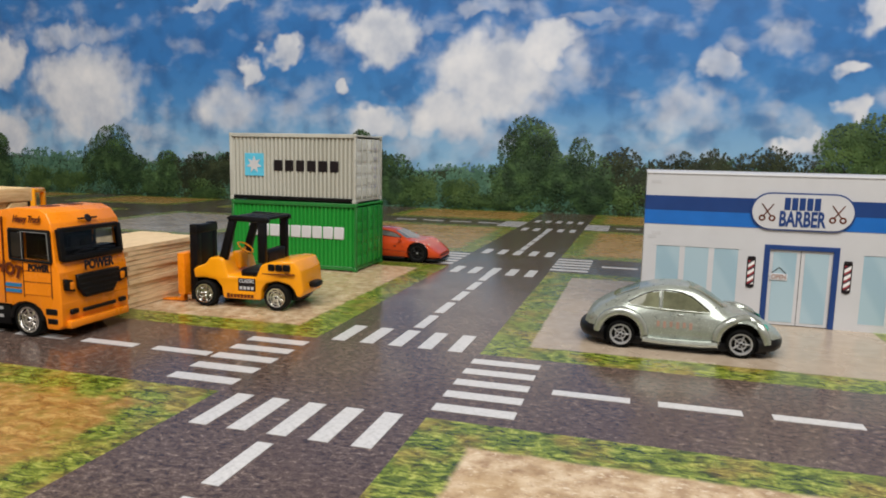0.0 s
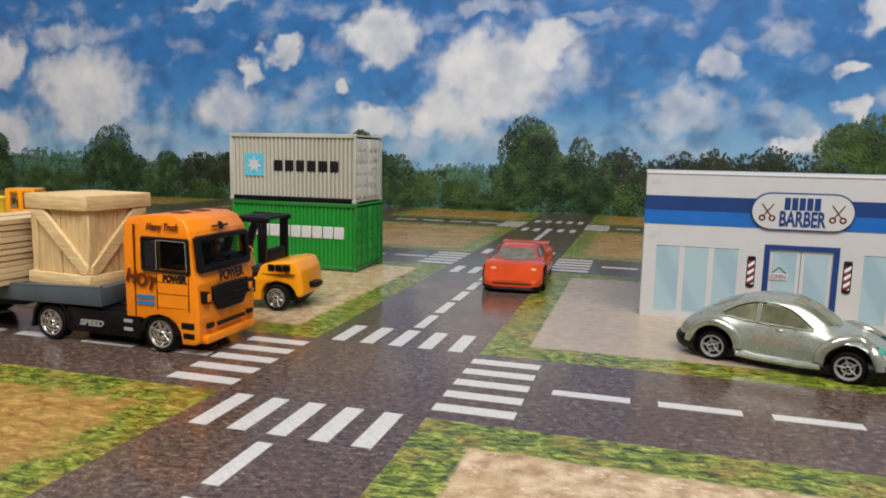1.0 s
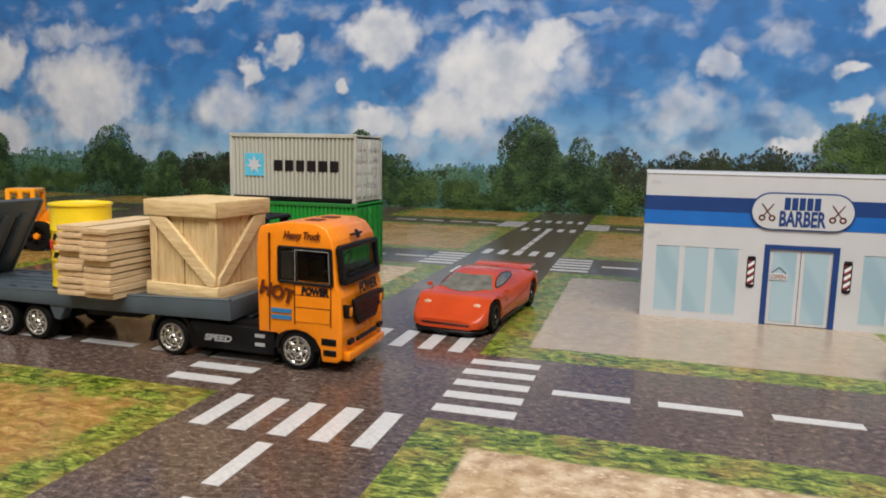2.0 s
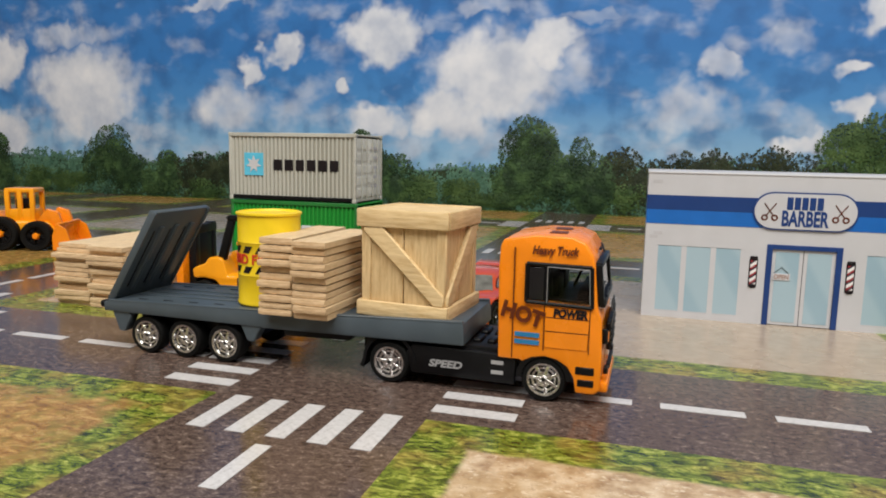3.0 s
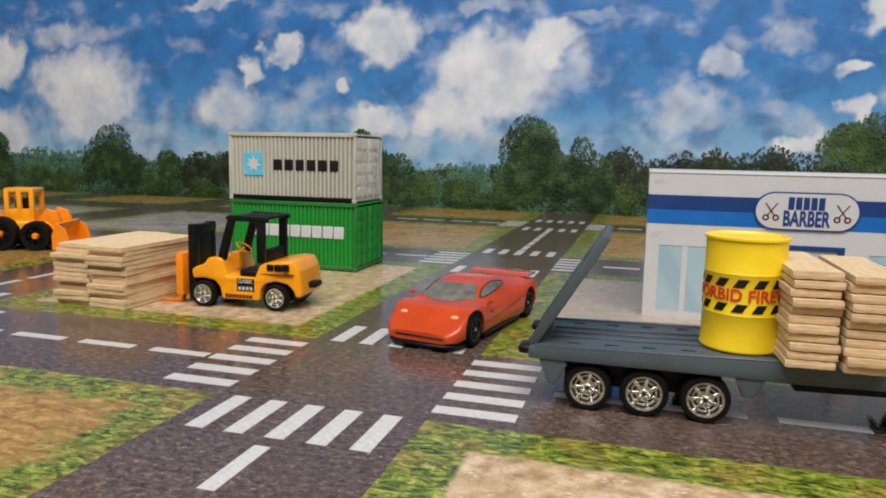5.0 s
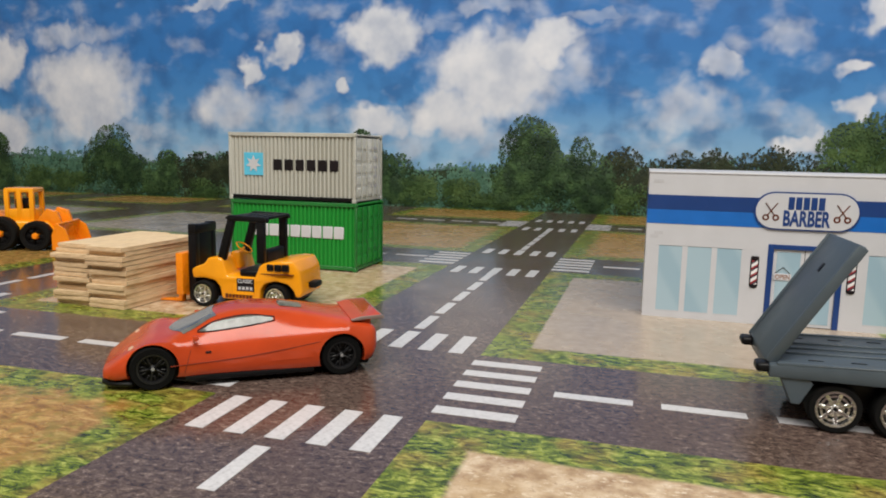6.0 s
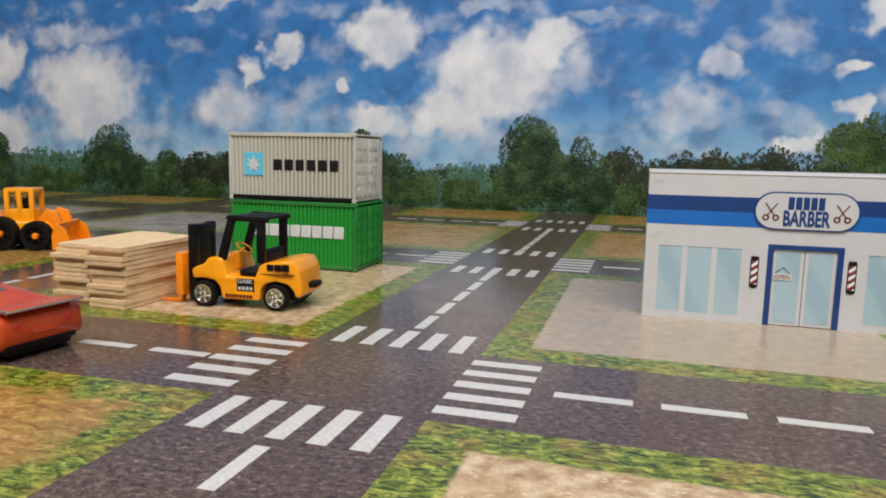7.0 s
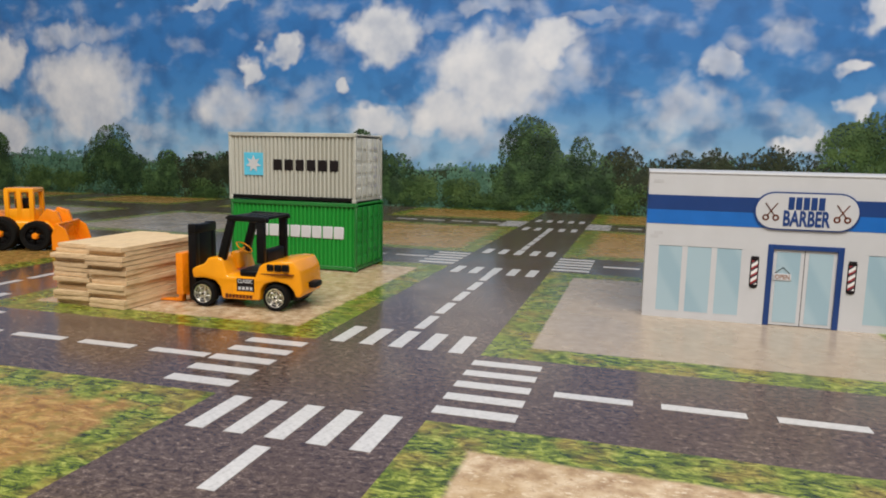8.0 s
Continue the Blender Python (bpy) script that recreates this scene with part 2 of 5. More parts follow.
# ---- the room: the mat lies on a wooden floor between plain walls ----
def build_room():
    wood = paint("floor_wood", (0.30, 0.19, 0.11), 0.45, vary=0.3, scale=0.5)
    wall = paint("cream_wall_paint", (0.58, 0.56, 0.53), 0.8, vary=0.05, scale=0.1)
    x0, x1, y0, y1, top = -118, 104, -122, 92, 208
    tagged(part("floor", a_box(x0, x1, y0, y1, -3, -0.03), wood, smooth=0), "brown wooden floor under the play mat", "floor", kind="structure")
    for name, b in (("wall_north", (x0 - 4, x1 + 4, y1, y1 + 4)), ("wall_south", (x0 - 4, x1 + 4, y0 - 4, y0)), ("wall_west", (x0 - 4, x0, y0, y1)), ("wall_east", (x1, x1 + 4, y0, y1))):
        tagged(part(name, a_box(*b, -3, top), wall, smooth=0), "plain cream painted wall of the room", "wall", kind="structure")
    tagged(part("ceiling", a_box(x0 - 4, x1 + 4, y0 - 4, y1 + 4, top, top + 4), wall, smooth=0), "plain cream painted ceiling", "ceiling", kind="structure")
    # the lamp's housing hangs from the ceiling
    lamp = thing("panel_lamp", LAMP_POSE, "black panel lamp hanging from the ceiling", "lamp")
    box_paint = paint("black_lamp_housing", (0.02, 0.02, 0.02), 0.5)
    part("housing", a_box(-0.77 / U, 0.77 / U, -0.37 / U, 0.37 / U, 0.3, 2.2, 0.3), box_paint, lamp)
    down = LAMP_POSE.inverted()
    for x in (-30, 30):
        foot = Vector((x, 0, 1.5))
        head = LAMP_POSE @ (foot * U)
        head.z = top * U
        rod = bmesh.new()
        tube(rod, [foot, (down @ head) / U], 0.5, 8)
        part("hanger_rod", rod, box_paint, lamp)


build_room()


# ---- the printed backdrop ----
def sky_print():
    k = Mat("printed_sky", 0.5, 0, 0.3)
    c = k.coords()
    sep = k.node("ShaderNodeSeparateXYZ", {0: c})
    warp = k.vec("MULTIPLY", k.vec("SUBTRACT", k.noise(c, 0.22, 3, 0.5, out="Color"), (0.5, 0.5, 0.5)), (7 * U, 0, 5 * U))
    curl = k.vec("MULTIPLY", k.vec("SUBTRACT", k.noise(c, 0.55, 2, 0.5, out="Color"), (0.5, 0.5, 0.5)), (2.6 * U, 0, 2.2 * U))
    p = k.vec("ADD", k.vec("ADD", c, warp), curl)
    clouds = CLOUDS
    thick = None
    for x, z, rx, rz, power in clouds:
        d = k.vec("LENGTH", k.vec("MULTIPLY", k.vec("SUBTRACT", p, (x * U, 0, z * U)), (1 / (rx * U), 0, 1 / (rz * U))), (0, 0, 0))
        one = k.smooth(d, 1.45, 0.45, 0, power)
        thick = one if thick is None else k.math("MAXIMUM", thick, one)
    fluff = k.noise(c, 0.42, 2, 0.45)
    wisp = k.noise(k.vec("MULTIPLY", c, (1, 1, 1.6)), 0.20, 3, 0.5, distortion=0.2)
    body = k.math("ADD", thick, k.math("MULTIPLY", k.math("SUBTRACT", fluff, 0.5), 0.7))
    mask = k.smooth(body, 0.10, 0.95)
    haze = k.math("MULTIPLY", k.smooth(k.math("ADD", k.math("ADD", wisp, k.math("MULTIPLY", fluff, 0.35)), k.smooth(sep.outputs[2], 15 * U, 5 * U, 0, 0.10)), 0.66, 1.0), 0.5)
    height = k.smooth(sep.outputs[2], 4 * U, 24 * U)
    blue = k.ramp(height, [(0.0, (0.26, 0.48, 0.72)), (0.35, (0.070, 0.26, 0.60)), (0.75, (0.034, 0.185, 0.52)), (1.0, (0.034, 0.18, 0.51))])
    blue = k.mix(k.smooth(k.noise(c, 0.34, 3, 0.45), 0.4, 0.7, 0, 0.5), blue, (0.020, 0.090, 0.29))
    white = k.ramp(k.noise(c, 0.22, 3), [(0.3, (0.47, 0.53, 0.67)), (0.5, (0.66, 0.70, 0.80)), (0.68, (0.80, 0.82, 0.89))])
    sky = k.mix(k.math("MAXIMUM", mask, haze), blue, white)
    wood = k.math("ADD", sep.outputs[2], k.math("MULTIPLY", k.math("SUBTRACT", k.noise(c, 0.25, 4), 0.5), 2.5 * U))
    sky = k.mix(k.smooth(wood, 4.9 * U, 4.3 * U), sky, k.ramp(k.noise(c, 1.2, 4), [(0.3, (0.015, 0.026, 0.012)), (0.7, (0.05, 0.085, 0.04))]))
    k.base(sky).bump(k.noise(c, 0.06, 2), 0.05, 0.3)
    return k.m


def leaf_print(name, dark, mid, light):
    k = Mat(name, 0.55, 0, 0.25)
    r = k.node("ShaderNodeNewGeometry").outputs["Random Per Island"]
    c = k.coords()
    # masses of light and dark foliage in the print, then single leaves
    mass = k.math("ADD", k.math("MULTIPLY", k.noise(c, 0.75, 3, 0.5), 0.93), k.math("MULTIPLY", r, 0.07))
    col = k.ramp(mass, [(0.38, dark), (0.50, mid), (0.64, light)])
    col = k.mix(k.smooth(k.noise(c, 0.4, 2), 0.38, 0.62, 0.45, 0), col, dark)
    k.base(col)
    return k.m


# centre, half width, half height and density of each printed cloud
CLOUDS = [(-63.8, 13.2, 8.4, 6.1, 1), (-76.6, 17.7, 3.5, 3.1, 1), (-77.0, 7.5, 3.7, 3.4, 0.85), (-42.6, 11.4, 5.9, 3.4, 0.62), (-34.4, 18.0, 2.8, 1.6, 0.95), (-39.2, 15.5, 1.5, 1.8, 0.8), (-27.1, 13.8, 1.6, 1.0, 0.9), (-21.9, 19.3, 4.7, 3.2, 1), (-23.2, 9.6, 4.5, 1.9, 0.85), (-9.2, 14.7, 7.1, 5.1, 1), (-13.6, 10.5, 5.5, 3.1, 0.95), (-3.5, 17.6, 3.3, 2.6, 0.95), (10.7, 11.1, 4.4, 2.9, 0.6), (13.9, 15.8, 1.8, 1.7, 0.62), (26.2, 14.7, 2.0, 0.9, 0.9), (27.2, 11.1, 2.2, 1.2, 0.9), (22.3, 7.7, 3.0, 1.2, 0.8), (27.5, 20.3, 1.8, 2.3, 0.9), (-65.2, 20.5, 7.5, 1.7, 0.55), (-44.3, 23.5, 5.2, 0.9, 0.6), (-10.2, 22.0, 5.0, 1.1, 0.5), (-15.6, 20.2, 3.5, 1.1, 0.45), (-0.5, 15.4, 3.9, 3.1, 0.5), (20.0, 18.1, 2.7, 2.0, 0.5), (14.0, 16.3, 1.3, 1.5, 0.55), (-55.2, 8.4, 5.4, 1.9, 0.5), (0.7, 20.3, 3.6, 0.9, 0.5), (11.2, 12.7, 1.9, 2.3, 0.35)]


def leaf_clump(bm, cx, cz, rx, rz, depth, count, size, rng):
    """Small leaf flakes scattered in an uneven crown that lies on the sheet."""
    lobes = [(cx + rng.uniform(-0.55, 0.55) * rx, cz + rng.uniform(-0.6, 0.55) * rz, rng.uniform(0.38, 0.62)) for _ in range(9)] + [(cx, cz - 0.15 * rz, 0.75)]
    for _ in range(count):
        lx, lz, s = rng.choice(lobes)
        a, r = rng.uniform(0, 2 * math.pi), math.sqrt(rng.random())
        x, z = lx + math.cos(a) * r * rx * s, max(0.05, lz + math.sin(a) * r * rz * s)
        y = 58.45 - depth * (1 - r * 0.6) * rng.uniform(0.4, 1.0)
        w = size * rng.uniform(0.5, 1.3)
        n = Vector((0.2 * math.cos(a) * r + rng.uniform(-0.03, 0.03), -1.0, 0.3 * math.sin(a) * r + rng.uniform(-0.03, 0.03))).normalized()
        u = n.orthogonal().normalized()
        u.rotate(Matrix.Rotation(rng.uniform(0, 6.28), 3, n))
        v = n.cross(u)
        p = Vector((x, y, z))
        vs = [bm.verts.new(p + q) for q in (u * w, v * w * 0.6, -u * w, -v * w * 0.6)]
        bm.faces.new(vs)


def build_backdrop():
    rng = random.Random(5)
    sheet = part("backdrop", a_box(-110, 70, 58.5, 58.9, -0.4, 44), sky_print(), smooth=0)
    tagged(sheet, "printed backdrop sheet with blue sky, white clouds and trees", "backdrop", kind="backdrop")
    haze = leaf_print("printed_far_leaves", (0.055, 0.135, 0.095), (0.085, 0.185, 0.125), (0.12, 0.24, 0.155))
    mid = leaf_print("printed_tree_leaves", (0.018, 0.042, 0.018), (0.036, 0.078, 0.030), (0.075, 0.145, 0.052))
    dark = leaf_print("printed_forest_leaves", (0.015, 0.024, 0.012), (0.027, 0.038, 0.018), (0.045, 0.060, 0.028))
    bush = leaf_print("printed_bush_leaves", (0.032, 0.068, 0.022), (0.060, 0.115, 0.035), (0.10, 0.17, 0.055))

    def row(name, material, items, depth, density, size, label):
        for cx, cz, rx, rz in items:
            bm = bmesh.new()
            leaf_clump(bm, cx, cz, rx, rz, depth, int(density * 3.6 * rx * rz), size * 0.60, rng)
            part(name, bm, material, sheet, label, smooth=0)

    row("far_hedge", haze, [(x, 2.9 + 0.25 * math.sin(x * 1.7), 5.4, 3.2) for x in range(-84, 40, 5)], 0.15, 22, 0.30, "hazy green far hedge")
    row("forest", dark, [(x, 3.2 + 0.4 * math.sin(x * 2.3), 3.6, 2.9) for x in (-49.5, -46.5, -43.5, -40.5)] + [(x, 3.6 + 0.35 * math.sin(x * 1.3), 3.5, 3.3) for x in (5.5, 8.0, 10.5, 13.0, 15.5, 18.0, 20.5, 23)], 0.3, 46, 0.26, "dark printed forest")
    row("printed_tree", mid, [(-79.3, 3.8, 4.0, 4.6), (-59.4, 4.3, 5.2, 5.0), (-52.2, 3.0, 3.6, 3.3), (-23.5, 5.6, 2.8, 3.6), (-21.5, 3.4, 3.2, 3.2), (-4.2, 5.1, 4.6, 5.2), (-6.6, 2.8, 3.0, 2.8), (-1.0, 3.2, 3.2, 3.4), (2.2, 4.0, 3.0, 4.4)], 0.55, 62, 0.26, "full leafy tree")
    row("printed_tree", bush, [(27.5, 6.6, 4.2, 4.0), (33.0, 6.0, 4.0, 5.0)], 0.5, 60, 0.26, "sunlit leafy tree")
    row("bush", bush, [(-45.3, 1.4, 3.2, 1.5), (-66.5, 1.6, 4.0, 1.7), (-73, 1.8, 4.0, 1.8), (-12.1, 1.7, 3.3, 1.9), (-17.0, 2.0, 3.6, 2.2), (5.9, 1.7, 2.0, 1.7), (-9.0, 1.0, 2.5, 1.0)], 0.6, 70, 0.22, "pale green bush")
    return sheet


build_backdrop()


# ---- paints ----
ORANGE = paint("orange_enamel", (0.88, 0.25, 0.007), 0.28, vary=0.06, spec=0.4, coat=0.15)
AMBER = paint("amber_enamel", (0.90, 0.345, 0.007), 0.24, vary=0.06, spec=0.45, coat=0.3)
BLACK = paint("black_plastic", (0.005, 0.005, 0.006), 0.40, vary=0.25, spec=0.2)
RUBBER = paint("black_rubber_tyre", (0.006, 0.006, 0.006), 0.65, vary=0.2, spec=0.14)
CHROME = paint("chromed_plastic", (0.78, 0.78, 0.79), 0.12, 0.95, vary=0.1, relief=0.2)
GREY = paint("slate_grey_plastic", (0.062, 0.082, 0.100), 0.42, vary=0.10)
DARKGLASS = paint("dark_window_plastic", (0.010, 0.010, 0.012), 0.12, vary=0.1, spec=0.5, relief=0.008)
BLUE = paint("blue_sticker", (0.02, 0.19, 0.42), 0.4, vary=0.08)
INK = paint("brown_ink", (0.11, 0.022, 0.006), 0.45, vary=0.2, spec=0.3)
DARKINK = paint("dark_ink", (0.012, 0.009, 0.011), 0.5, vary=0.2, spec=0.2)
SILVERINK = paint("silver_ink", (0.33, 0.33, 0.34), 0.4, vary=0.1)
WHITE = paint("white_card", (0.55, 0.555, 0.59), 0.5, vary=0.03)
PAPERGREY = paint("pale_grey_print", (0.50, 0.50, 0.53), 0.5, vary=0.05)
NAVY = paint("navy_print", (0.010, 0.045, 0.19), 0.35, vary=0.08)
BRIGHTBLUE = paint("bright_blue_print", (0.010, 0.135, 0.50), 0.35, vary=0.08)
REDINK = paint("red_ink", (0.60, 0.03, 0.02), 0.4, vary=0.1)
FADEDINK = paint("faded_red_ink", (0.36, 0.23, 0.19), 0.4, vary=0.15)
YELLOW = paint("yellow_plastic", (0.84, 0.60, 0.014), 0.38, vary=0.05)


def wood_material(name, dark, light, along="x"):
    k = Mat(name, 0.6, 0, 0.3)
    c = k.coords()
    stretch = {"x": (0.12, 1, 1), "y": (1, 0.12, 1), "z": (1, 1, 0.12)}[along]
    grain = k.noise(k.vec("MULTIPLY", c, stretch), 11, 5, 0.65, distortion=0.1)
    blotch = k.noise(c, 1.3, 3)
    r = k.node("ShaderNodeObjectInfo").outputs["Random"]
    col = k.ramp(grain, [(0.3, dark), (0.55, light), (0.75, tuple(min(1, v * 1.12) for v in light))])
    col = k.mix(k.smooth(blotch, 0.45, 0.75, 0, 0.45), col, tuple(v * 0.72 for v in light))
    col = k.mix(k.math("MULTIPLY", r, 0.22), col, tuple(v * 0.68 for v in dark))
    k.base(col).bump(grain, 0.35, 0.06)
    return k.m


PLANK_Y = wood_material("balsa_plank", (0.60, 0.42, 0.235), (0.78, 0.60, 0.385), "y")
CRATE_X = wood_material("pale_pine_x", (0.58, 0.39, 0.18), (0.78, 0.59, 0.33), "x")
CRATE_Z = wood_material("pale_pine_z", (0.54, 0.35, 0.16), (0.74, 0.55, 0.30), "z")
ENDGRAIN = wood_material("rough_plank_end", (0.46, 0.28, 0.14), (0.76, 0.55, 0.34), "x")


def container_paint(name, base, streak, rib):
    """Printed container side: streaks, printed rib lines with the ribs' shade in them, specks."""
    k = Mat(name, 0.42, 0, 0.4)
    c = k.coords()
    run = k.noise(k.vec("MULTIPLY", c, (1, 1, 0.15)), 2.4, 4)
    col = k.mix(k.smooth(run, 0.5, 0.75, 0, 0.5), base, streak)
    sep = k.node("ShaderNodeSeparateXYZ", {0: c})
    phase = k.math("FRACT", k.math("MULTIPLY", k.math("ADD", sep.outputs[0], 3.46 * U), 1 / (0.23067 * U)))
    # printed lines darken the modelled ribs' recesses in colour, as shade would
    groove_shade = k.math("MULTIPLY", k.smooth(k.math("ABSOLUTE", k.math("SUBTRACT", phase, 0.62)), 0.30, 0.18), k.math("LESS_THAN", k.math("ABSOLUTE", sep.outputs[0]), 3.46 * U))
    col = k.mix(k.math("MULTIPLY", groove_shade, 0.8), col, rib)
    col = k.mix(k.smooth(k.noise(c, 8, 3), 0.6, 0.75, 0, 0.4), col, tuple(v * 0.6 for v in base))
    k.base(col).bump(k.noise(c, 6, 3), 0.08, 0.05)
    return k.m


# ---- shipping containers ----
def shipping_container(m, body, rail_paint, label, word_paint, logo):
    L, W, H = 7.28, 3.75, 3.53
    t = thing("shipping_container", m, label, "container", "stacked containers")
    x0, x1, y0, y1 = -L / 2, L / 2, -W / 2, W / 2
    door_paint = DOOR_WHITE if logo else body

    def ribbed(n, length, depth):
        pts, step = [], length / n
        for i in range(n):
            a = -length / 2 + i * step
            pts += [(a, 0), (a + step * 0.30, 0), (a + step * 0.45, depth), (a + step * 0.80, depth), (a + step * 0.95, 0)]
        return pts + [(length / 2, 0)]

    for name, sign in (("side_wall", -1), ("side_wall", 1)):
        pts = ribbed(30, L - 0.26, 0.06)
        outline = [(a, sign * (W / 2 - 0.06 - d)) for a, d in pts]
        back = [(a, sign * (W / 2 - 0.2)) for a, _ in (pts[-1], pts[0])]
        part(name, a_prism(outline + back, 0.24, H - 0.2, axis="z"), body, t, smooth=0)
    for name, sign in (("end_wall", -1), ("door", 1)):
        if sign < 0:
            pts = ribbed(12, W - 0.36, 0.055)
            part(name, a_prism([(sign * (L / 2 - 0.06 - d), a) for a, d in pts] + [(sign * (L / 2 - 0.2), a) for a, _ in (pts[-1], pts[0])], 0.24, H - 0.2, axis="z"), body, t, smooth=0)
            continue
        for k in (-1, 1):
            door = part("door", a_box(L / 2 - 0.2, L / 2 - 0.05, *sorted((k * 0.02, k * (W / 2 - 0.2))), 0.26, H - 0.22, 0.02, 1), door_paint, t)
            for z in (0.55, 1.15, 1.75, 2.35, 2.95):
                part("door_panel", a_box(L / 2 - 0.06, L / 2 - 0.02, *sorted((k * 0.12, k * (W / 2 - 0.32))), z - 0.2, z + 0.2, 0.015, 1), door_paint, door)
            for y in (0.42, 1.1):
                bar = bmesh.new()
                tube(bar, [(L / 2 + 0.015, k * y, 0.2), (L / 2 + 0.015, k * y, H - 0.2)], 0.035, 6)
                part("lock_rod", bar, rail_paint, door)
            part("lock_handle", a_box(L / 2, L / 2 + 0.05, k * 0.42 - 0.02, k * 0.42 + 0.3, 1.0, 1.08), rail_paint, door)
    part("roof", a_box(x0 + 0.05, x1 - 0.05, y0 + 0.05, y1 - 0.05, H - 0.12, H - 0.03, 0.02, 1), body, t)
    part("base_frame", a_box(x0 + 0.05, x1 - 0.05, y0 + 0.05, y1 - 0.05, 0.08, 0.24), rail_paint, t)
    for y in (y0, y1):
        s = 1 if y > 0 else -1
        part("top_rail", a_box(x0, x1, *sorted((y, y - s * 0.14)), H - 0.2, H, 0.02, 1), rail_paint, t)
        part("bottom_rail", a_box(x0 + 0.2, x1 - 0.2, *sorted((y, y - s * 0.12)), 0.06, 0.26, 0.02, 1), BLACK if logo else rail_paint, t)
        for x in (x0, x1):
            sx = 1 if x > 0 else -1
            part("corner_post", a_box(*sorted((x, x - sx * 0.13)), *sorted((y, y - s * 0.13)), 0.2, H - 0.18, 0.02, 1), rail_paint, t)
            for z in (0.0, H - 0.2):
                part("corner_casting", a_box(*sorted((x + sx * 0.012, x - sx * 0.22)), *sorted((y + s * 0.012, y - s * 0.22)), z, z + 0.21, 0.03, 1), rail_paint, t)
    face = y0 + 0.055
    if logo:
        part("logo_square", a_box(-2.74, -1.62, face - 0.02, face + 0.06, 1.30, 2.48), paint("sky_blue_logo", (0.10, 0.50, 0.72), 0.4), t, "sky blue square with a white star")
        star = [(-2.18 + (0.46 if i % 2 == 0 else 0.22) * math.sin(i * math.pi / 7), 1.89 + (0.46 if i % 2 == 0 else 0.22) * math.cos(i * math.pi / 7)) for i in range(14)]
        part("logo_star", a_prism(star, face - 0.04, face - 0.018), WHITE, t, smooth=0)
        for i in range(6):
            a = -1.04 + i * 0.64
            part("word_bar", a_box(a, a + 0.50, face - 0.02, face + 0.05, 1.58, 2.16, 0.05, 1), word_paint, t)
    else:
        for i in range(9):
            a = -2.62 + i * 0.62
            part("word_bar", a_box(a, a + 0.57, face - 0.02, face + 0.05, 1.66, 2.30, 0.04, 1), word_paint, t)
    for i in range(5 if logo else 0):
        part("small_print", a_box(L / 2 - 0.02, L / 2 + 0.006, 0.25 + 0.2 * (i % 2), 1.25, 0.75 + i * 0.5, 0.90 + i * 0.5), PAPERGREY, t)
    return t


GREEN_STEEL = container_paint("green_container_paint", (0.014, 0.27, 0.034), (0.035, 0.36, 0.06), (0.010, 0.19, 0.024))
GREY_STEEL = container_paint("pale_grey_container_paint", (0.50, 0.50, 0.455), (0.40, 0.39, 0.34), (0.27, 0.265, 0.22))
DOOR_WHITE = paint("white_container_door_print", (0.66, 0.67, 0.64), 0.45, vary=0.08)
GREEN_RAIL = paint("green_rail_paint", (0.015, 0.16, 0.03), 0.4)
GREY_RAIL = paint("grey_rail_paint", (0.46, 0.46, 0.42), 0.45)
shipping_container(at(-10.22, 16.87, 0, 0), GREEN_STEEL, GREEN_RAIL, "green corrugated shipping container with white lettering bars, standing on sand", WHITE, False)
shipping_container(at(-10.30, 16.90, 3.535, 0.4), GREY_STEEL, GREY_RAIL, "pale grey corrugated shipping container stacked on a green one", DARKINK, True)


# ---- the barber's shop: a folded card house with printed front ----
def pane_print(name="printed_window_pane"):
    k = Mat(name, 0.22)
    c = k.coords()
    sep = k.node("ShaderNodeSeparateXYZ", {0: c})
    slant = k.math("ADD", k.math("MULTIPLY", sep.outputs[0], 1.0), k.math("MULTIPLY", sep.outputs[2], 0.55))
    band = k.math("ABSOLUTE", k.math("SUBTRACT", k.math("FRACT", k.math("MULTIPLY", slant, 0.42 / U)), 0.5))
    k.base(k.mix(k.smooth(band, 0.10, 0.24), (0.31, 0.45, 0.545), (0.37, 0.505, 0.59)))
    k.bump(k.noise(c, 3, 2), 0.03, 0.05)
    return k.m


PANE = pane_print()


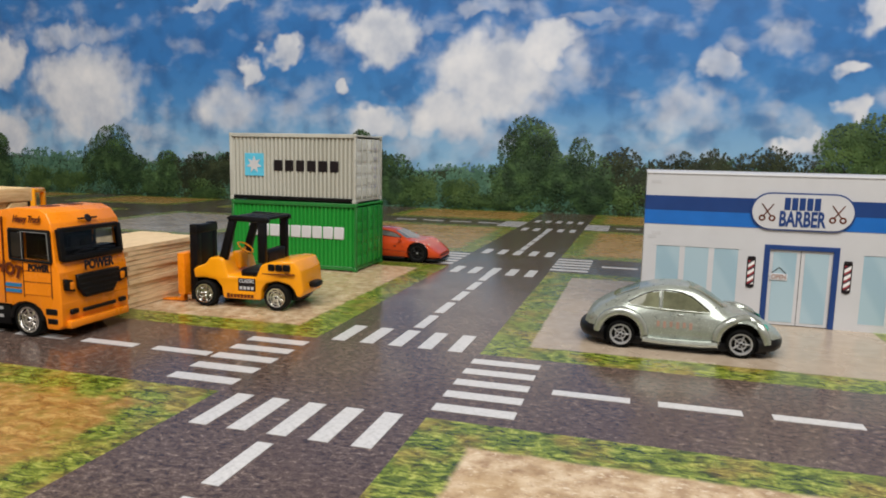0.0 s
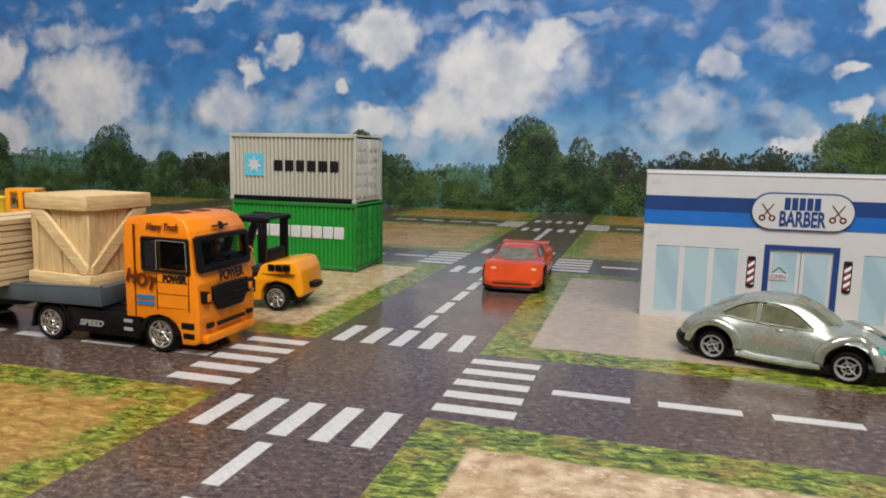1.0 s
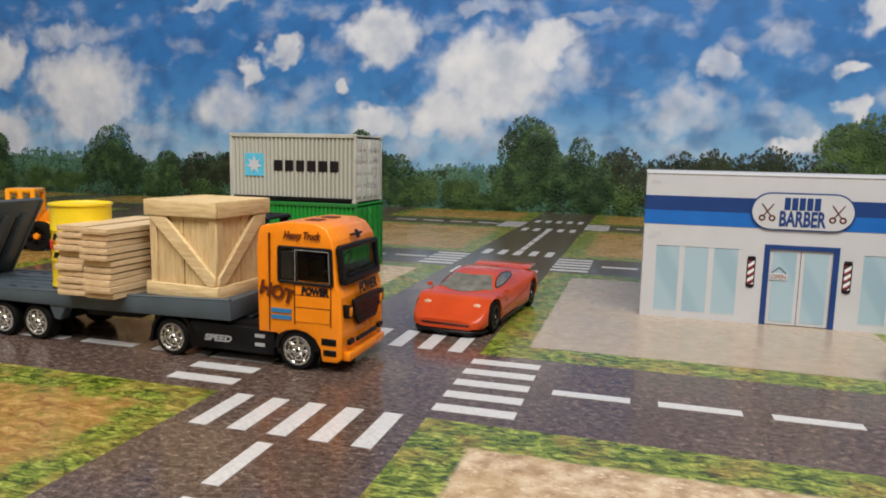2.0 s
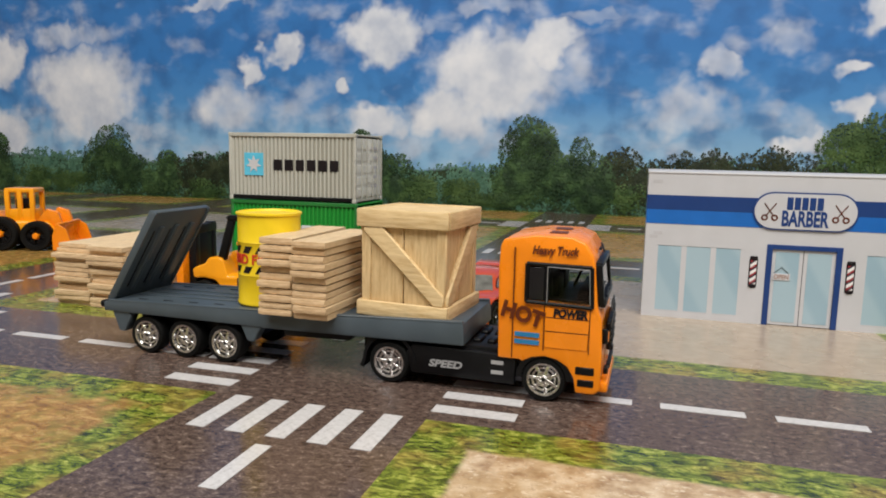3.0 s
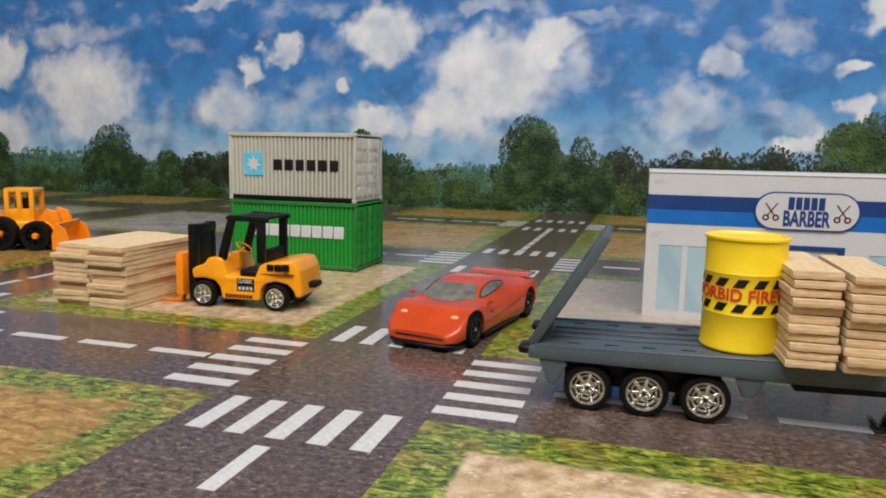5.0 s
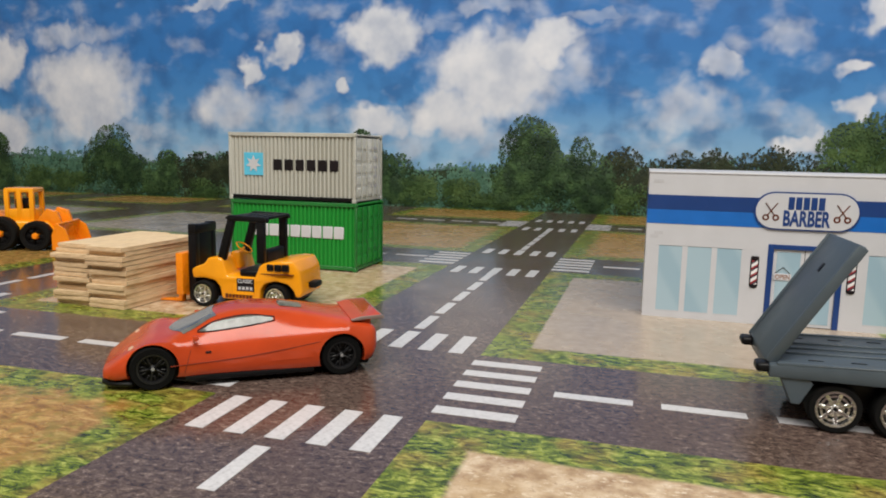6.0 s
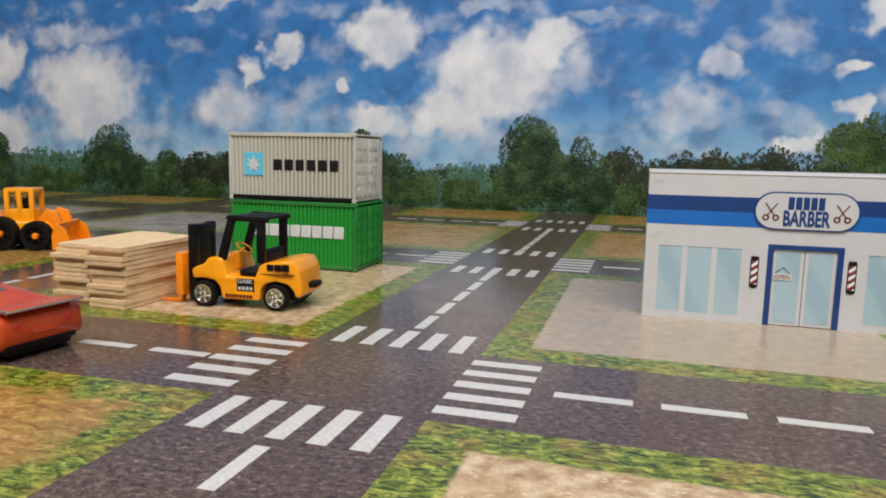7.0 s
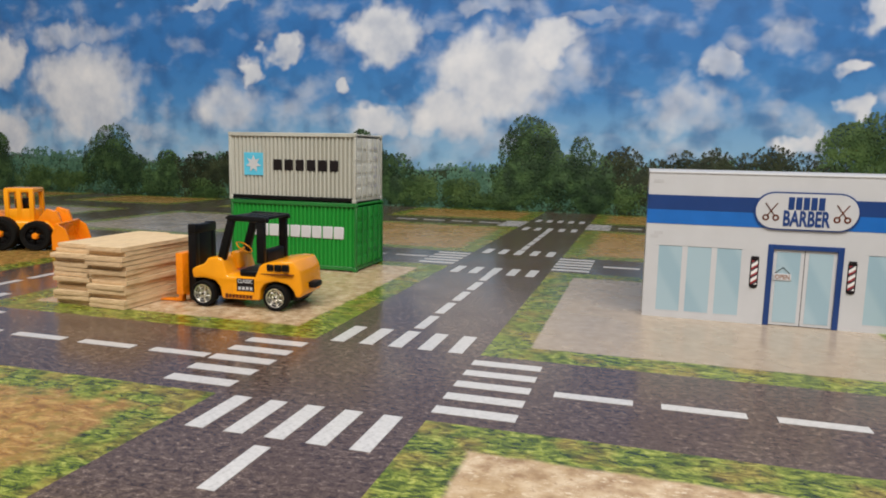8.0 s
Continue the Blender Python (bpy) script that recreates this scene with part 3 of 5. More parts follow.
def barber_shop():
    t = thing("barber_shop", at(13.1, 10.38), "white card barber shop with blue bands, standing on paving", "building")
    W, D, H = 11.1, 6.4, 5.58
    l, r = -W / 2, W / 2
    # the front is pierced for the door and the window groups
    door = (-1.18, 1.36, 3.06)
    group = [(-5.15, -1.98), (2.05, 5.2)]
    front = part("front_wall", a_box(l, l + 0.4, 0, 0.12, 0, H), WHITE, t, smooth=0)
    for x0, x1, z0, z1 in ((l + 0.4, r - 0.35, 3.06, H), (r - 0.35, r, 0, H), (-1.98, -1.18, 0, 3.06), (1.36, 2.05, 0, 3.06), (l + 0.4, -1.98, 0, 0.22), (l + 0.4, -1.98, 2.82, 3.06), (2.05, r - 0.35, 0, 0.22), (2.05, r - 0.35, 2.82, 3.06)):
        part("front_wall", a_box(x0, x1, 0, 0.12, z0, z1), WHITE, t, smooth=0)
    part("side_wall", a_box(l, l + 0.12, 0.12, D, 0, H), WHITE, t, smooth=0)
    part("side_wall", a_box(r - 0.12, r, 0.12, D, 0, H), WHITE, t, smooth=0)
    part("back_wall", a_box(l + 0.12, r - 0.12, D - 0.12, D, 0, H), WHITE, t, smooth=0)
    part("roof", a_box(l - 0.02, r + 0.02, -0.03, D + 0.02, H, H + 0.07, 0.03, 2), WHITE, t)
    part("blue_band", a_box(l - 0.012, r + 0.012, -0.014, D, 4.20, 4.76), NAVY, t, "navy blue printed band", smooth=0)
    part("blue_band", a_box(l - 0.010, r + 0.010, -0.012, D, 3.66, 4.20), BRIGHTBLUE, t, "bright blue printed band", smooth=0)
    for g0, g1 in group:
        step = (g1 - g0) / 3
        for i in range(3):
            a = g0 + i * step
            w = part("window", a_box(a + 0.10, a + step - 0.10, 0.012, 0.05, 0.24, 2.8), PANE, t, smooth=0)
            for q0, q1 in ((a, a + 0.10), (a + step - 0.10, a + step)):
                part("window_frame", a_box(q0, q1, 0.004, 0.06, 0.22, 2.82), WHITE, w, smooth=0)
            part("window_sill", a_box(a + 0.1, a + step - 0.1, 0.006, 0.06, 0.22, 0.28), PAPERGREY, w, smooth=0)
    frame_parts = ((door[0], door[0] + 0.2, 0, 3.06), (door[1] - 0.2, door[1], 0, 3.06), (door[0] + 0.2, door[1] - 0.2, 2.88, 3.06))
    for a, b, z0, z1 in frame_parts:
        part("door_frame", a_box(a, b, -0.03, 0.10, z0, z1, 0.012, 1), NAVY, t, "navy blue door frame")
    mid = (door[0] + door[1]) / 2
    for a, b in ((door[0] + 0.2, mid - 0.012), (mid + 0.012, door[1] - 0.2)):
        leaf = part("door", a_box(a, b, 0.05, 0.09, 0.03, 2.88), WHITE, t, smooth=0)
        part("door_pane", a_box(a + 0.13, b - 0.13, 0.036, 0.06, 0.14, 2.78), PANE, leaf, smooth=0)
    part("door_gap", a_box(mid - 0.012, mid + 0.012, 0.06, 0.10, 0.03, 2.88), DARKINK, t, smooth=0)
    # hanging sign on the door
    plate = part("open_sign", a_box(-0.92, -0.32, 0.005, 0.03, 1.72, 1.98, 0.02, 1), WHITE, t, "small white hanging door sign")
    words("lettering", "OPEN", 0.24, FADEDINK, plate, at(-0.62, 0.0, 1.85, 0, 90), 0.5)
    strings = bmesh.new()
    tube(strings, [(-0.88, 0.02, 1.98), (-0.62, 0.02, 2.22), (-0.36, 0.02, 1.98)], 0.012, 5)
    part("string", strings, DARKINK, plate)
    # barber poles
    stripes = Mat("barber_pole_stripes", 0.35)
    sp = stripes.node("ShaderNodeSeparateXYZ", {0: stripes.coords()})
    turn = stripes.math("FRACT", stripes.math("ADD", stripes.math("MULTIPLY", sp.outputs[2], 3.6 / U), stripes.math("MULTIPLY", sp.outputs[0], -2.4 / U)))
    stripes.base(stripes.mix(stripes.math("GREATER_THAN", turn, 0.48), (0.80, 0.79, 0.80), stripes.mix(stripes.math("GREATER_THAN", turn, 0.72), (0.03, 0.03, 0.05), (0.30, 0.03, 0.04))))
    for x in (-1.60, 1.66):
        part("pole_case", a_box(x - 0.15, x + 0.15, -0.008, 0.0, 1.46, 2.48, 0.002, 1), DARKINK, t, smooth=0)
        pole = bmesh.new()
        lathe(pole, [(0, 1.52), (0.125, 1.52), (0.125, 2.42), (0, 2.42)], 20)
        p = part("barber_pole", pole, stripes.m, t, "striped barber pole", m=at(x, -0.012, 0) @ Matrix.Diagonal((0.88, 0.3, 1, 1)))
        for z0, z1, s in ((1.36, 1.52, 1), (2.42, 2.58, -1)):
            cap = bmesh.new()
            lathe(cap, [(0, z0), (0.09, z0 + (0.0 if s < 0 else 0.03)), (0.16, z0 + 0.06), (0.16, z1 - 0.04), (0.14, z1), (0, z1)], 20)
            part("pole_cap", cap, DARKINK, p)
    # the oval name board
    def stadium(hx, hz, n=14):
        c = hx - hz
        return [(c + hz * math.sin(i * math.pi / n), hz * math.cos(i * math.pi / n)) for i in range(n + 1)] + [(-c - hz * math.sin(i * math.pi / n), -hz * math.cos(i * math.pi / n)) for i in range(n + 1)]

    board = part("name_board", a_prism(stadium(1.76, 0.70), -0.06, -0.02), NAVY, t, "white oval sign with a navy rim", m=at(-0.02, 0, 4.31))
    part("board_face", a_prism(stadium(1.70, 0.645), -0.075, -0.05), WHITE, board)
    words("lettering", "BARBER", 0.78, NAVY, board, at(0, -0.085, -0.29, 0, 90), 1.56, bold=0.03)
    for i in range(5):
        a = -0.62 + i * 0.25
        part("word_bar", a_box(a, a + 0.205, -0.088, -0.07, 0.06, 0.52, 0.02, 1), NAVY, board)
    for s in (-1, 1):
        sc = bmesh.new()
        x = s * 1.18
        for d in (-1, 1):
            tube(sc, [(x - d * 0.20, -0.085, 0.28), (x + d * 0.12, -0.085, -0.17)], 0.02, 6)
            ring = Matrix.Translation((x + d * 0.17, -0.085, -0.25)) @ Matrix.Rotation(math.pi / 2, 4, "X")
            lathe(sc, [(0.06, 0), (0.09, 0.012), (0.12, 0), (0.09, -0.012)], 14, ring, closed=True)
        part("scissors", sc, INK, board, "brown open scissors")
    for x, z, w in ((-5.2, 5.28, 0.36), (-5.1, 3.30, 0.32), (-5.25, 3.16, 0.3), (3.9, 5.3, 0.4), (4.3, 5.12, 0.35), (4.9, 3.3, 0.4), (5.0, 5.32, 0.3)):
        part("brick_print", a_box(x - w / 2, x + w / 2, -0.006, 0.02, z - 0.06, z + 0.06), PAPERGREY, t, smooth=0)
    return t


barber_shop()


# ---- planks ----
def plank_mesh(rng, w, l, h, soft=1.0):
    """A thin balsa strip with slightly torn ends."""
    bm = bmesh.new()
    n = 11
    rows = []
    for i in range(n + 1):
        x = -w / 2 + w * i / n
        a, b = rng.uniform(-0.010, 0.010) * soft, rng.uniform(-0.010, 0.010) * soft
        c = (0.006 if 0 < i < n else 0.018) * soft + rng.uniform(0, 0.012) * soft
        e = 0.012 * soft
        ring = [(e + a, c), (a, h / 2), (e + a, h - c * 0.7), (l - e + b, h - c * 0.7), (l + b, h / 2), (l - e + b, c)]
        rows.append([bm.verts.new((x, y, z)) for y, z in ring])
    for p, q in zip(rows, rows[1:]):
        for j in range(6):
            f = bm.faces.new((p[j], p[(j + 1) % 6], q[(j + 1) % 6], q[j]))
            f.material_index = 1 if j in (0, 1, 3, 4) else 0
    bm.faces.new(rows[0][::-1])
    bm.faces.new(rows[-1])
    bmesh.ops.recalc_face_normals(bm, faces=bm.faces[:])
    return bm


def plank_stack(name, m, label, count, w, l, height, gap, skew=0.0, soft=1.0, splay=0.0, loose=1.0):
    rng = random.Random(count * 7 + int(l * 10))
    t = thing(name, m, label, "lumber")
    h = height / count
    bases = []
    for k in range(6):
        bases.append(part("plank", plank_mesh(rng, w, l, h * rng.uniform(0.88, 0.985), soft), [PLANK_Y, ENDGRAIN], t, smooth=0, m=at(0, 0, 0)))
    for col, x in ((0, -w / 2 - gap / 2), (1, w / 2 + gap / 2)):
        for i in range(count):
            pose_i = at(x + loose * rng.uniform(-0.03, 0.03), loose * rng.uniform(-0.08, 0.08) + (0.25 * skew if col else 0), i * h + 0.015, loose * rng.uniform(-1.3, 1.3) + (0 if col else splay))
            if bases:
                b = bases.pop()
                b.matrix_basis = pose_i
                MESHES.append(b)
            else:
                same("plank", rng.choice(MESHES[-6:]), t, pose_i)
    return t


MESHES = []
plank_stack("plank_stack", at(-13.05, 4.15, 0, 0), "two columns of pale balsa planks stacked on sand", 13, 1.66, 4.6, 2.38, 0.10, -0.5, 0.35, 0.0, 2.0)


# ---- wheels ----
def wheel(parent, x, y, r, width, outer, rim_paint, spokes=6, name="wheel", tyre_paint=None, forked=True, inner=0.72, nut_paint=None, spoke=0.065, rings=()):
    """A wheel about its own hub; outer is the side (-1 or 1) on which the rim shows."""
    hub = new(name)
    hub.parent = parent
    hub.empty_display_size = 0.005
    hub.matrix_basis = at(x, y, r)
    lay = Matrix.Rotation(-outer * math.pi / 2, 4, "X")
    w, q = width / 2, inner * r
    tyre = bmesh.new()
    lathe(tyre, [(q, -w), (r * 0.93, -w), (r * 0.985, -w * 0.8), (r, -w * 0.5), (r, w * 0.5), (r * 0.985, w * 0.8), (r * 0.93, w), (q, w), (q * 0.98, w * 0.5), (q * 0.98, -w * 0.5)], 32, lay, closed=True)
    part("tyre", tyre, tyre_paint or RUBBER, hub)
    dark = bmesh.new()
    lathe(dark, [(0, w * 0.25), (q * 0.985, w * 0.25), (q * 0.985, -w * 0.8), (0, -w * 0.8)], 24, lay)
    part("wheel_disc", dark, BLACK, hub)
    rim = bmesh.new()
    lathe(rim, [(q * 0.80, w * 0.62), (q * 0.84, w * 0.98), (q * 0.97, w * 1.02), (q * 0.99, w * 0.6), (q * 0.97, w * 0.3), (q * 0.82, w * 0.3)], 32, lay, closed=True)
    lathe(rim, [(0, w * 0.95), (q * 0.14, w * 0.93), (q * 0.22, w * 0.75), (q * 0.22, w * 0.3)], 16, lay)
    for r0, r1 in rings:
        lathe(rim, [(q * r0, w * 0.35), (q * r0, w * 0.76), (q * r1, w * 0.80), (q * r1, w * 0.35)], 28, lay)
    for i in range(spokes):
        a = 2 * math.pi * i / spokes
        m = lay @ Matrix.Rotation(a, 4, "Z")
        box(rim, q * 0.18, q * 0.86, -q * spoke, q * spoke, w * 0.35, w * 0.80, 0.012, 1, m)
        for s in (-1, 1) if forked else ():
            n = lay @ Matrix.Rotation(a + s * math.pi / spokes * 0.52, 4, "Z")
            box(rim, q * 0.46, q * 0.86, -q * 0.045, q * 0.045, w * 0.35, w * 0.74, 0.01, 1, n)
    part("rim", rim, rim_paint, hub)
    nut = bmesh.new()
    lathe(nut, [(0, w * 1.02), (q * 0.11, w * 1.02), (q * 0.13, w * 0.9)], 6, lay)
    part("hub_nut", nut, nut_paint or BLACK, hub)
    return hub


# ---- forklift ----
def forklift():
    t = thing("forklift", at(-7.58, 6.95, 0, 184), "orange toy forklift with black mast, forks lowered on sand", "forklift")
    B = 1.22
    body = [(2.0, 1.10), (2.06, 1.46), (1.86, 1.58), (1.52, 1.70), (1.34, 1.95), (0.86, 1.98), (0.72, 1.88), (0.54, 1.26), (-0.62, 1.24), (-0.84, 1.74), (-1.02, 1.84), (-1.75, 1.95), (-2.16, 1.94), (-2.40, 1.60), (-2.44, 1.40), (-2.50, 0.74), (-2.44, 0.54), (-2.26, 0.54), (-2.18, 0.80), (-1.98, 1.04), (-1.50, 1.15), (-1.06, 1.04), (-0.86, 0.80), (-0.84, 0.36), (0.78, 0.36), (0.84, 0.80), (1.06, 1.06), (1.55, 1.14)]
    shell = a_prism(body, -B, B, 0.09, 3)
    for v in shell.verts:  # the counterweight is rounded in plan
        if v.co.x < -1.6:
            v.co.y *= 1 - 0.24 * ((-1.6 - v.co.x) / 0.96) ** 2
    part("body", shell, AMBER, t, "orange enamel body with rounded counterweight")
    part("underbody", a_box(-2.2, 1.9, -B + 0.45, B - 0.45, 0.34, 1.1, 0.05), BLACK, t)
    for s in (-1, 1):
        part("step_panel", a_box(-0.62, 0.30, *sorted((s * B, s * (B + 0.03))), 0.56, 1.0, 0.02, 1), AMBER, t)
        side = lambda x, z, w, h, d=0.0: a_box(x - w / 2, x + w / 2, *sorted((s * (B + 0.0), s * (B + 0.034 + d))), z - h / 2, z + h / 2)
        plate = part("label_plate", side(-0.26, 0.96, 0.72, 0.50), DARKINK, t, "black label plate", smooth=0)
        words("lettering", "CLASSIC", 0.20, WHITE, plate, at(-0.26, s * (B + 0.036), 1.10, 0 if s < 0 else 180, 90), 0.62)
        for i in range(4):
            part("word_bar", side(-0.50 + i * 0.16, 0.83, 0.11, 0.12, 0.006), PAPERGREY, plate, smooth=0)
        for i in range(8):
            part("word_bar", side(0.54 - i * 0.145, 0.50, 0.10, 0.17 if i == 0 else 0.13), INK, t, smooth=0)
        for i in range(3):
            x = -1.28 - i * 0.31
            part("vent", a_box(x - 0.14, x + 0.14, *sorted((s * (B - 0.12), s * (B + 0.02))), 1.56, 1.82, 0.03, 1), BLACK, t)
        part("panel_seam", a_box(-2.2, -0.9, *sorted((s * (B - 0.2), s * (B + 0.006))), 1.425, 1.445), INK, t, smooth=0)
        # guard: slanted front posts, upright rear posts of flat section
        front = a_prism([(1.04, 1.85), (0.70, 1.85), (0.26, 3.50), (0.54, 3.54)], *sorted((s * 0.84, s * 1.08)), 0.04, 2)
        part("guard_post", front, BLACK, t)
        part("guard_post", a_prism([(-0.98, 1.80), (-0.66, 1.80), (-0.66, 3.50), (-0.98, 3.50)], *sorted((s * 0.86, s * 1.08)), 0.03, 2), BLACK, t)
        part("guard_rail", a_prism([(-1.10, 3.38), (-1.10, 3.54), (-1.02, 3.60), (0.48, 3.64), (0.64, 3.54), (0.52, 3.42)], *sorted((s * 0.84, s * 1.10)), 0.03, 2), BLACK, t)
    for x in (-0.96, -0.60, -0.24, 0.12, 0.44):
        part("guard_bar", a_box(x - 0.11, x + 0.11, -0.9, 0.9, 3.48, 3.59, 0.03), BLACK, t)
    part("seat", a_box(-0.80, 0.15, -0.98, 0.98, 1.18, 1.52, 0.12, 3), BLACK, t)
    part("seat_back", a_box(-0.98, -0.66, -0.8, 0.8, 1.4, 2.30, 0.1, 3), BLACK, t)
    part("console", a_box(0.46, 0.86, -0.34, 0.34, 1.4, 2.12, 0.10, 3), AMBER, t)
    st = bmesh.new()
    lathe(st, [(0.30, 0), (0.34, 0.035), (0.38, 0), (0.34, -0.035)], 18, Matrix.Translation((0.42, 0, 2.25)) @ Matrix.Rotation(-0.6, 4, "Y"), closed=True)
    tube(st, [(0.7, 0, 2.0), (0.42, 0, 2.25)], 0.05, 6)
    part("steering_wheel", st, AMBER, t)
    for y in (-0.62, 0.62):
        part("mast_rail", a_box(2.12, 2.45, y - 0.16, y + 0.16, 0.12, 3.18, 0.03), BLACK, t)
        part("fork", a_prism([(2.78, 0.02), (3.95, 0.02), (3.95, 0.06), (2.95, 0.16), (2.95, 0.7), (2.78, 0.7)], y - 0.14, y + 0.14, 0.015, 1), ORANGE, t, "orange fork tine")
    part("mast_crossbar", a_box(2.1, 2.42, -0.8, 0.8, 2.80, 3.14, 0.04), BLACK, t)
    part("mast_crossbar", a_box(2.14, 2.36, -0.62, 0.62, 0.5, 2.8, 0.03), BLACK, t)
    part("fork_carriage", a_box(2.5, 2.82, -1.12, 1.12, 0.36, 2.05, 0.05), ORANGE, t, "orange fork carriage plate")
    part("tow_hitch", a_box(-2.80, -2.44, -0.34, 0.34, 0.82, 1.06, 0.07), BLACK, t)
    for x in (1.55, -1.50):
        for s in (-1, 1):
            wheel(t, x, s * (B - 0.14), 0.52, 0.42, s, CHROME, 7, forked=False, inner=0.74, spoke=0.10, rings=((0.20, 0.46), (0.60, 0.72)))
    return t


forklift()


# ---- wheel loader ----
def wheel_loader():
    t = thing("wheel_loader", at(-28.0, 15.8, 0, 22), "orange toy wheel loader with raised cab and bucket on the ground", "loader")
    part("body", a_prism([(-4.6, 0.8), (-4.6, 2.1), (-1.9, 2.25), (-1.6, 1.7), (1.2, 1.7), (1.6, 1.2), (1.6, 0.8)], -1.1, 1.1, 0.1, 2), AMBER, t)
    cab = part("cab", a_box(-1.35, 0.35, -0.72, 0.72, 3.36, 3.64, 0.1), AMBER, t)
    for x in (-1.2, -0.5, 0.2):
        for y in (-0.62, 0.62):
            part("cab_post", a_box(x - 0.13, x + 0.13, y - 0.11, y + 0.11, 1.6, 3.5, 0.03), AMBER, cab)
    part("cab_panel", a_box(-1.3, 0.3, -0.70, 0.70, 1.6, 2.4, 0.05), AMBER, cab)
    part("cab_seat", a_box(-0.9, -0.3, -0.4, 0.4, 2.4, 3.0, 0.1), BLACK, cab)
    part("engine_grille", a_box(-4.7, -4.4, -0.8, 0.8, 1.0, 1.95, 0.05), BLACK, t)
    part("underbody", a_box(-4.4, 1.4, -0.8, 0.8, 0.4, 1.0, 0.05), BLACK, t)
    for s in (-1, 1):
        part("lift_arm", a_prism([(0.4, 1.6), (1.1, 2.45), (1.7, 2.25), (2.0, 1.3), (1.7, 1.0), (1.2, 1.6)], s * 0.75 - 0.14, s * 0.75 + 0.14, 0.04), ORANGE, t)
        for x, r in ((0.7, 0.88), (-1.3, 1.0)):
            hub = wheel(t, x, s * 1.3, r, 0.7, s, BLACK)
            cap = bmesh.new()
            lathe(cap, [(0, 0.40), (r * 0.16, 0.39), (r * 0.22, 0.30), (r * 0.22, 0.1)], 16, Matrix.Rotation(-s * math.pi / 2, 4, "X"))
            part("hub_cap", cap, ORANGE, hub, "orange hub cap")
    part("bucket", a_prism([(1.6, 0.04), (2.8, 0.04), (2.8, 0.12), (2.0, 0.25), (1.85, 0.7), (2.05, 1.62), (1.85, 1.66), (1.6, 0.9)], -1.5, 1.5, 0.02, 1), ORANGE, t, "orange loader bucket")
    for s in (-1, 1):
        part("bucket_side", a_prism([(1.6, 0.04), (2.8, 0.04), (2.4, 1.3), (1.85, 1.66), (1.6, 0.9)], s * 1.5 - 0.06, s * 1.5 + 0.06, 0.02, 1), ORANGE, t)
    return t


wheel_loader()


# ---- truck with low-loader trailer; origin under the front axle, nose towards +x ----
def carve(bm, wells, cutters=()):
    """Cut round wheel wells out of a body."""
    def temp(b):
        me = bpy.data.meshes.new("cutter")
        b.to_mesh(me)
        b.free()
        ob = bpy.data.objects.new("cutter", me)
        scene.collection.objects.link(ob)
        return ob

    body = temp(bm)
    tools = []
    for x, z, r, y0, y1 in wells:
        c = bmesh.new()
        lathe(c, [(0, -1), (r, -1), (r, 1), (0, 1)], 36, Matrix.Translation((x, (y0 + y1) / 2, z)) @ Matrix.Rotation(math.pi / 2, 4, "X") @ Matrix.Diagonal((1, 1, abs(y1 - y0) / 2, 1)))
        bmesh.ops.recalc_face_normals(c, faces=c.faces[:])
        cutters = [*cutters, c]
    for c in cutters:
        tool = temp(c)
        tools.append(tool)
        mod = body.modifiers.new("cut", "BOOLEAN")
        mod.operation, mod.object, mod.solver = "DIFFERENCE", tool, "EXACT"
    out = bmesh.new()
    me = bpy.data.meshes.new_from_object(body.evaluated_get(bpy.context.evaluated_depsgraph_get()))
    out.from_mesh(me)
    for o in (body, *tools):
        bpy.data.objects.remove(o)
    return out


def cab_glass():
    k = Mat("tinted_cab_glass", 0.04, 0, 0.5)
    k.b.inputs["Transmission Weight"].default_value = 1.0
    k.b.inputs["IOR"].default_value = 1.2
    c = k.coords()
    k.base(k.ramp(k.noise(c, 1.5, 3), [(0.3, (0.52, 0.54, 0.55)), (0.7, (0.68, 0.70, 0.70))]))
    return k.m


CABGLASS = cab_glass()


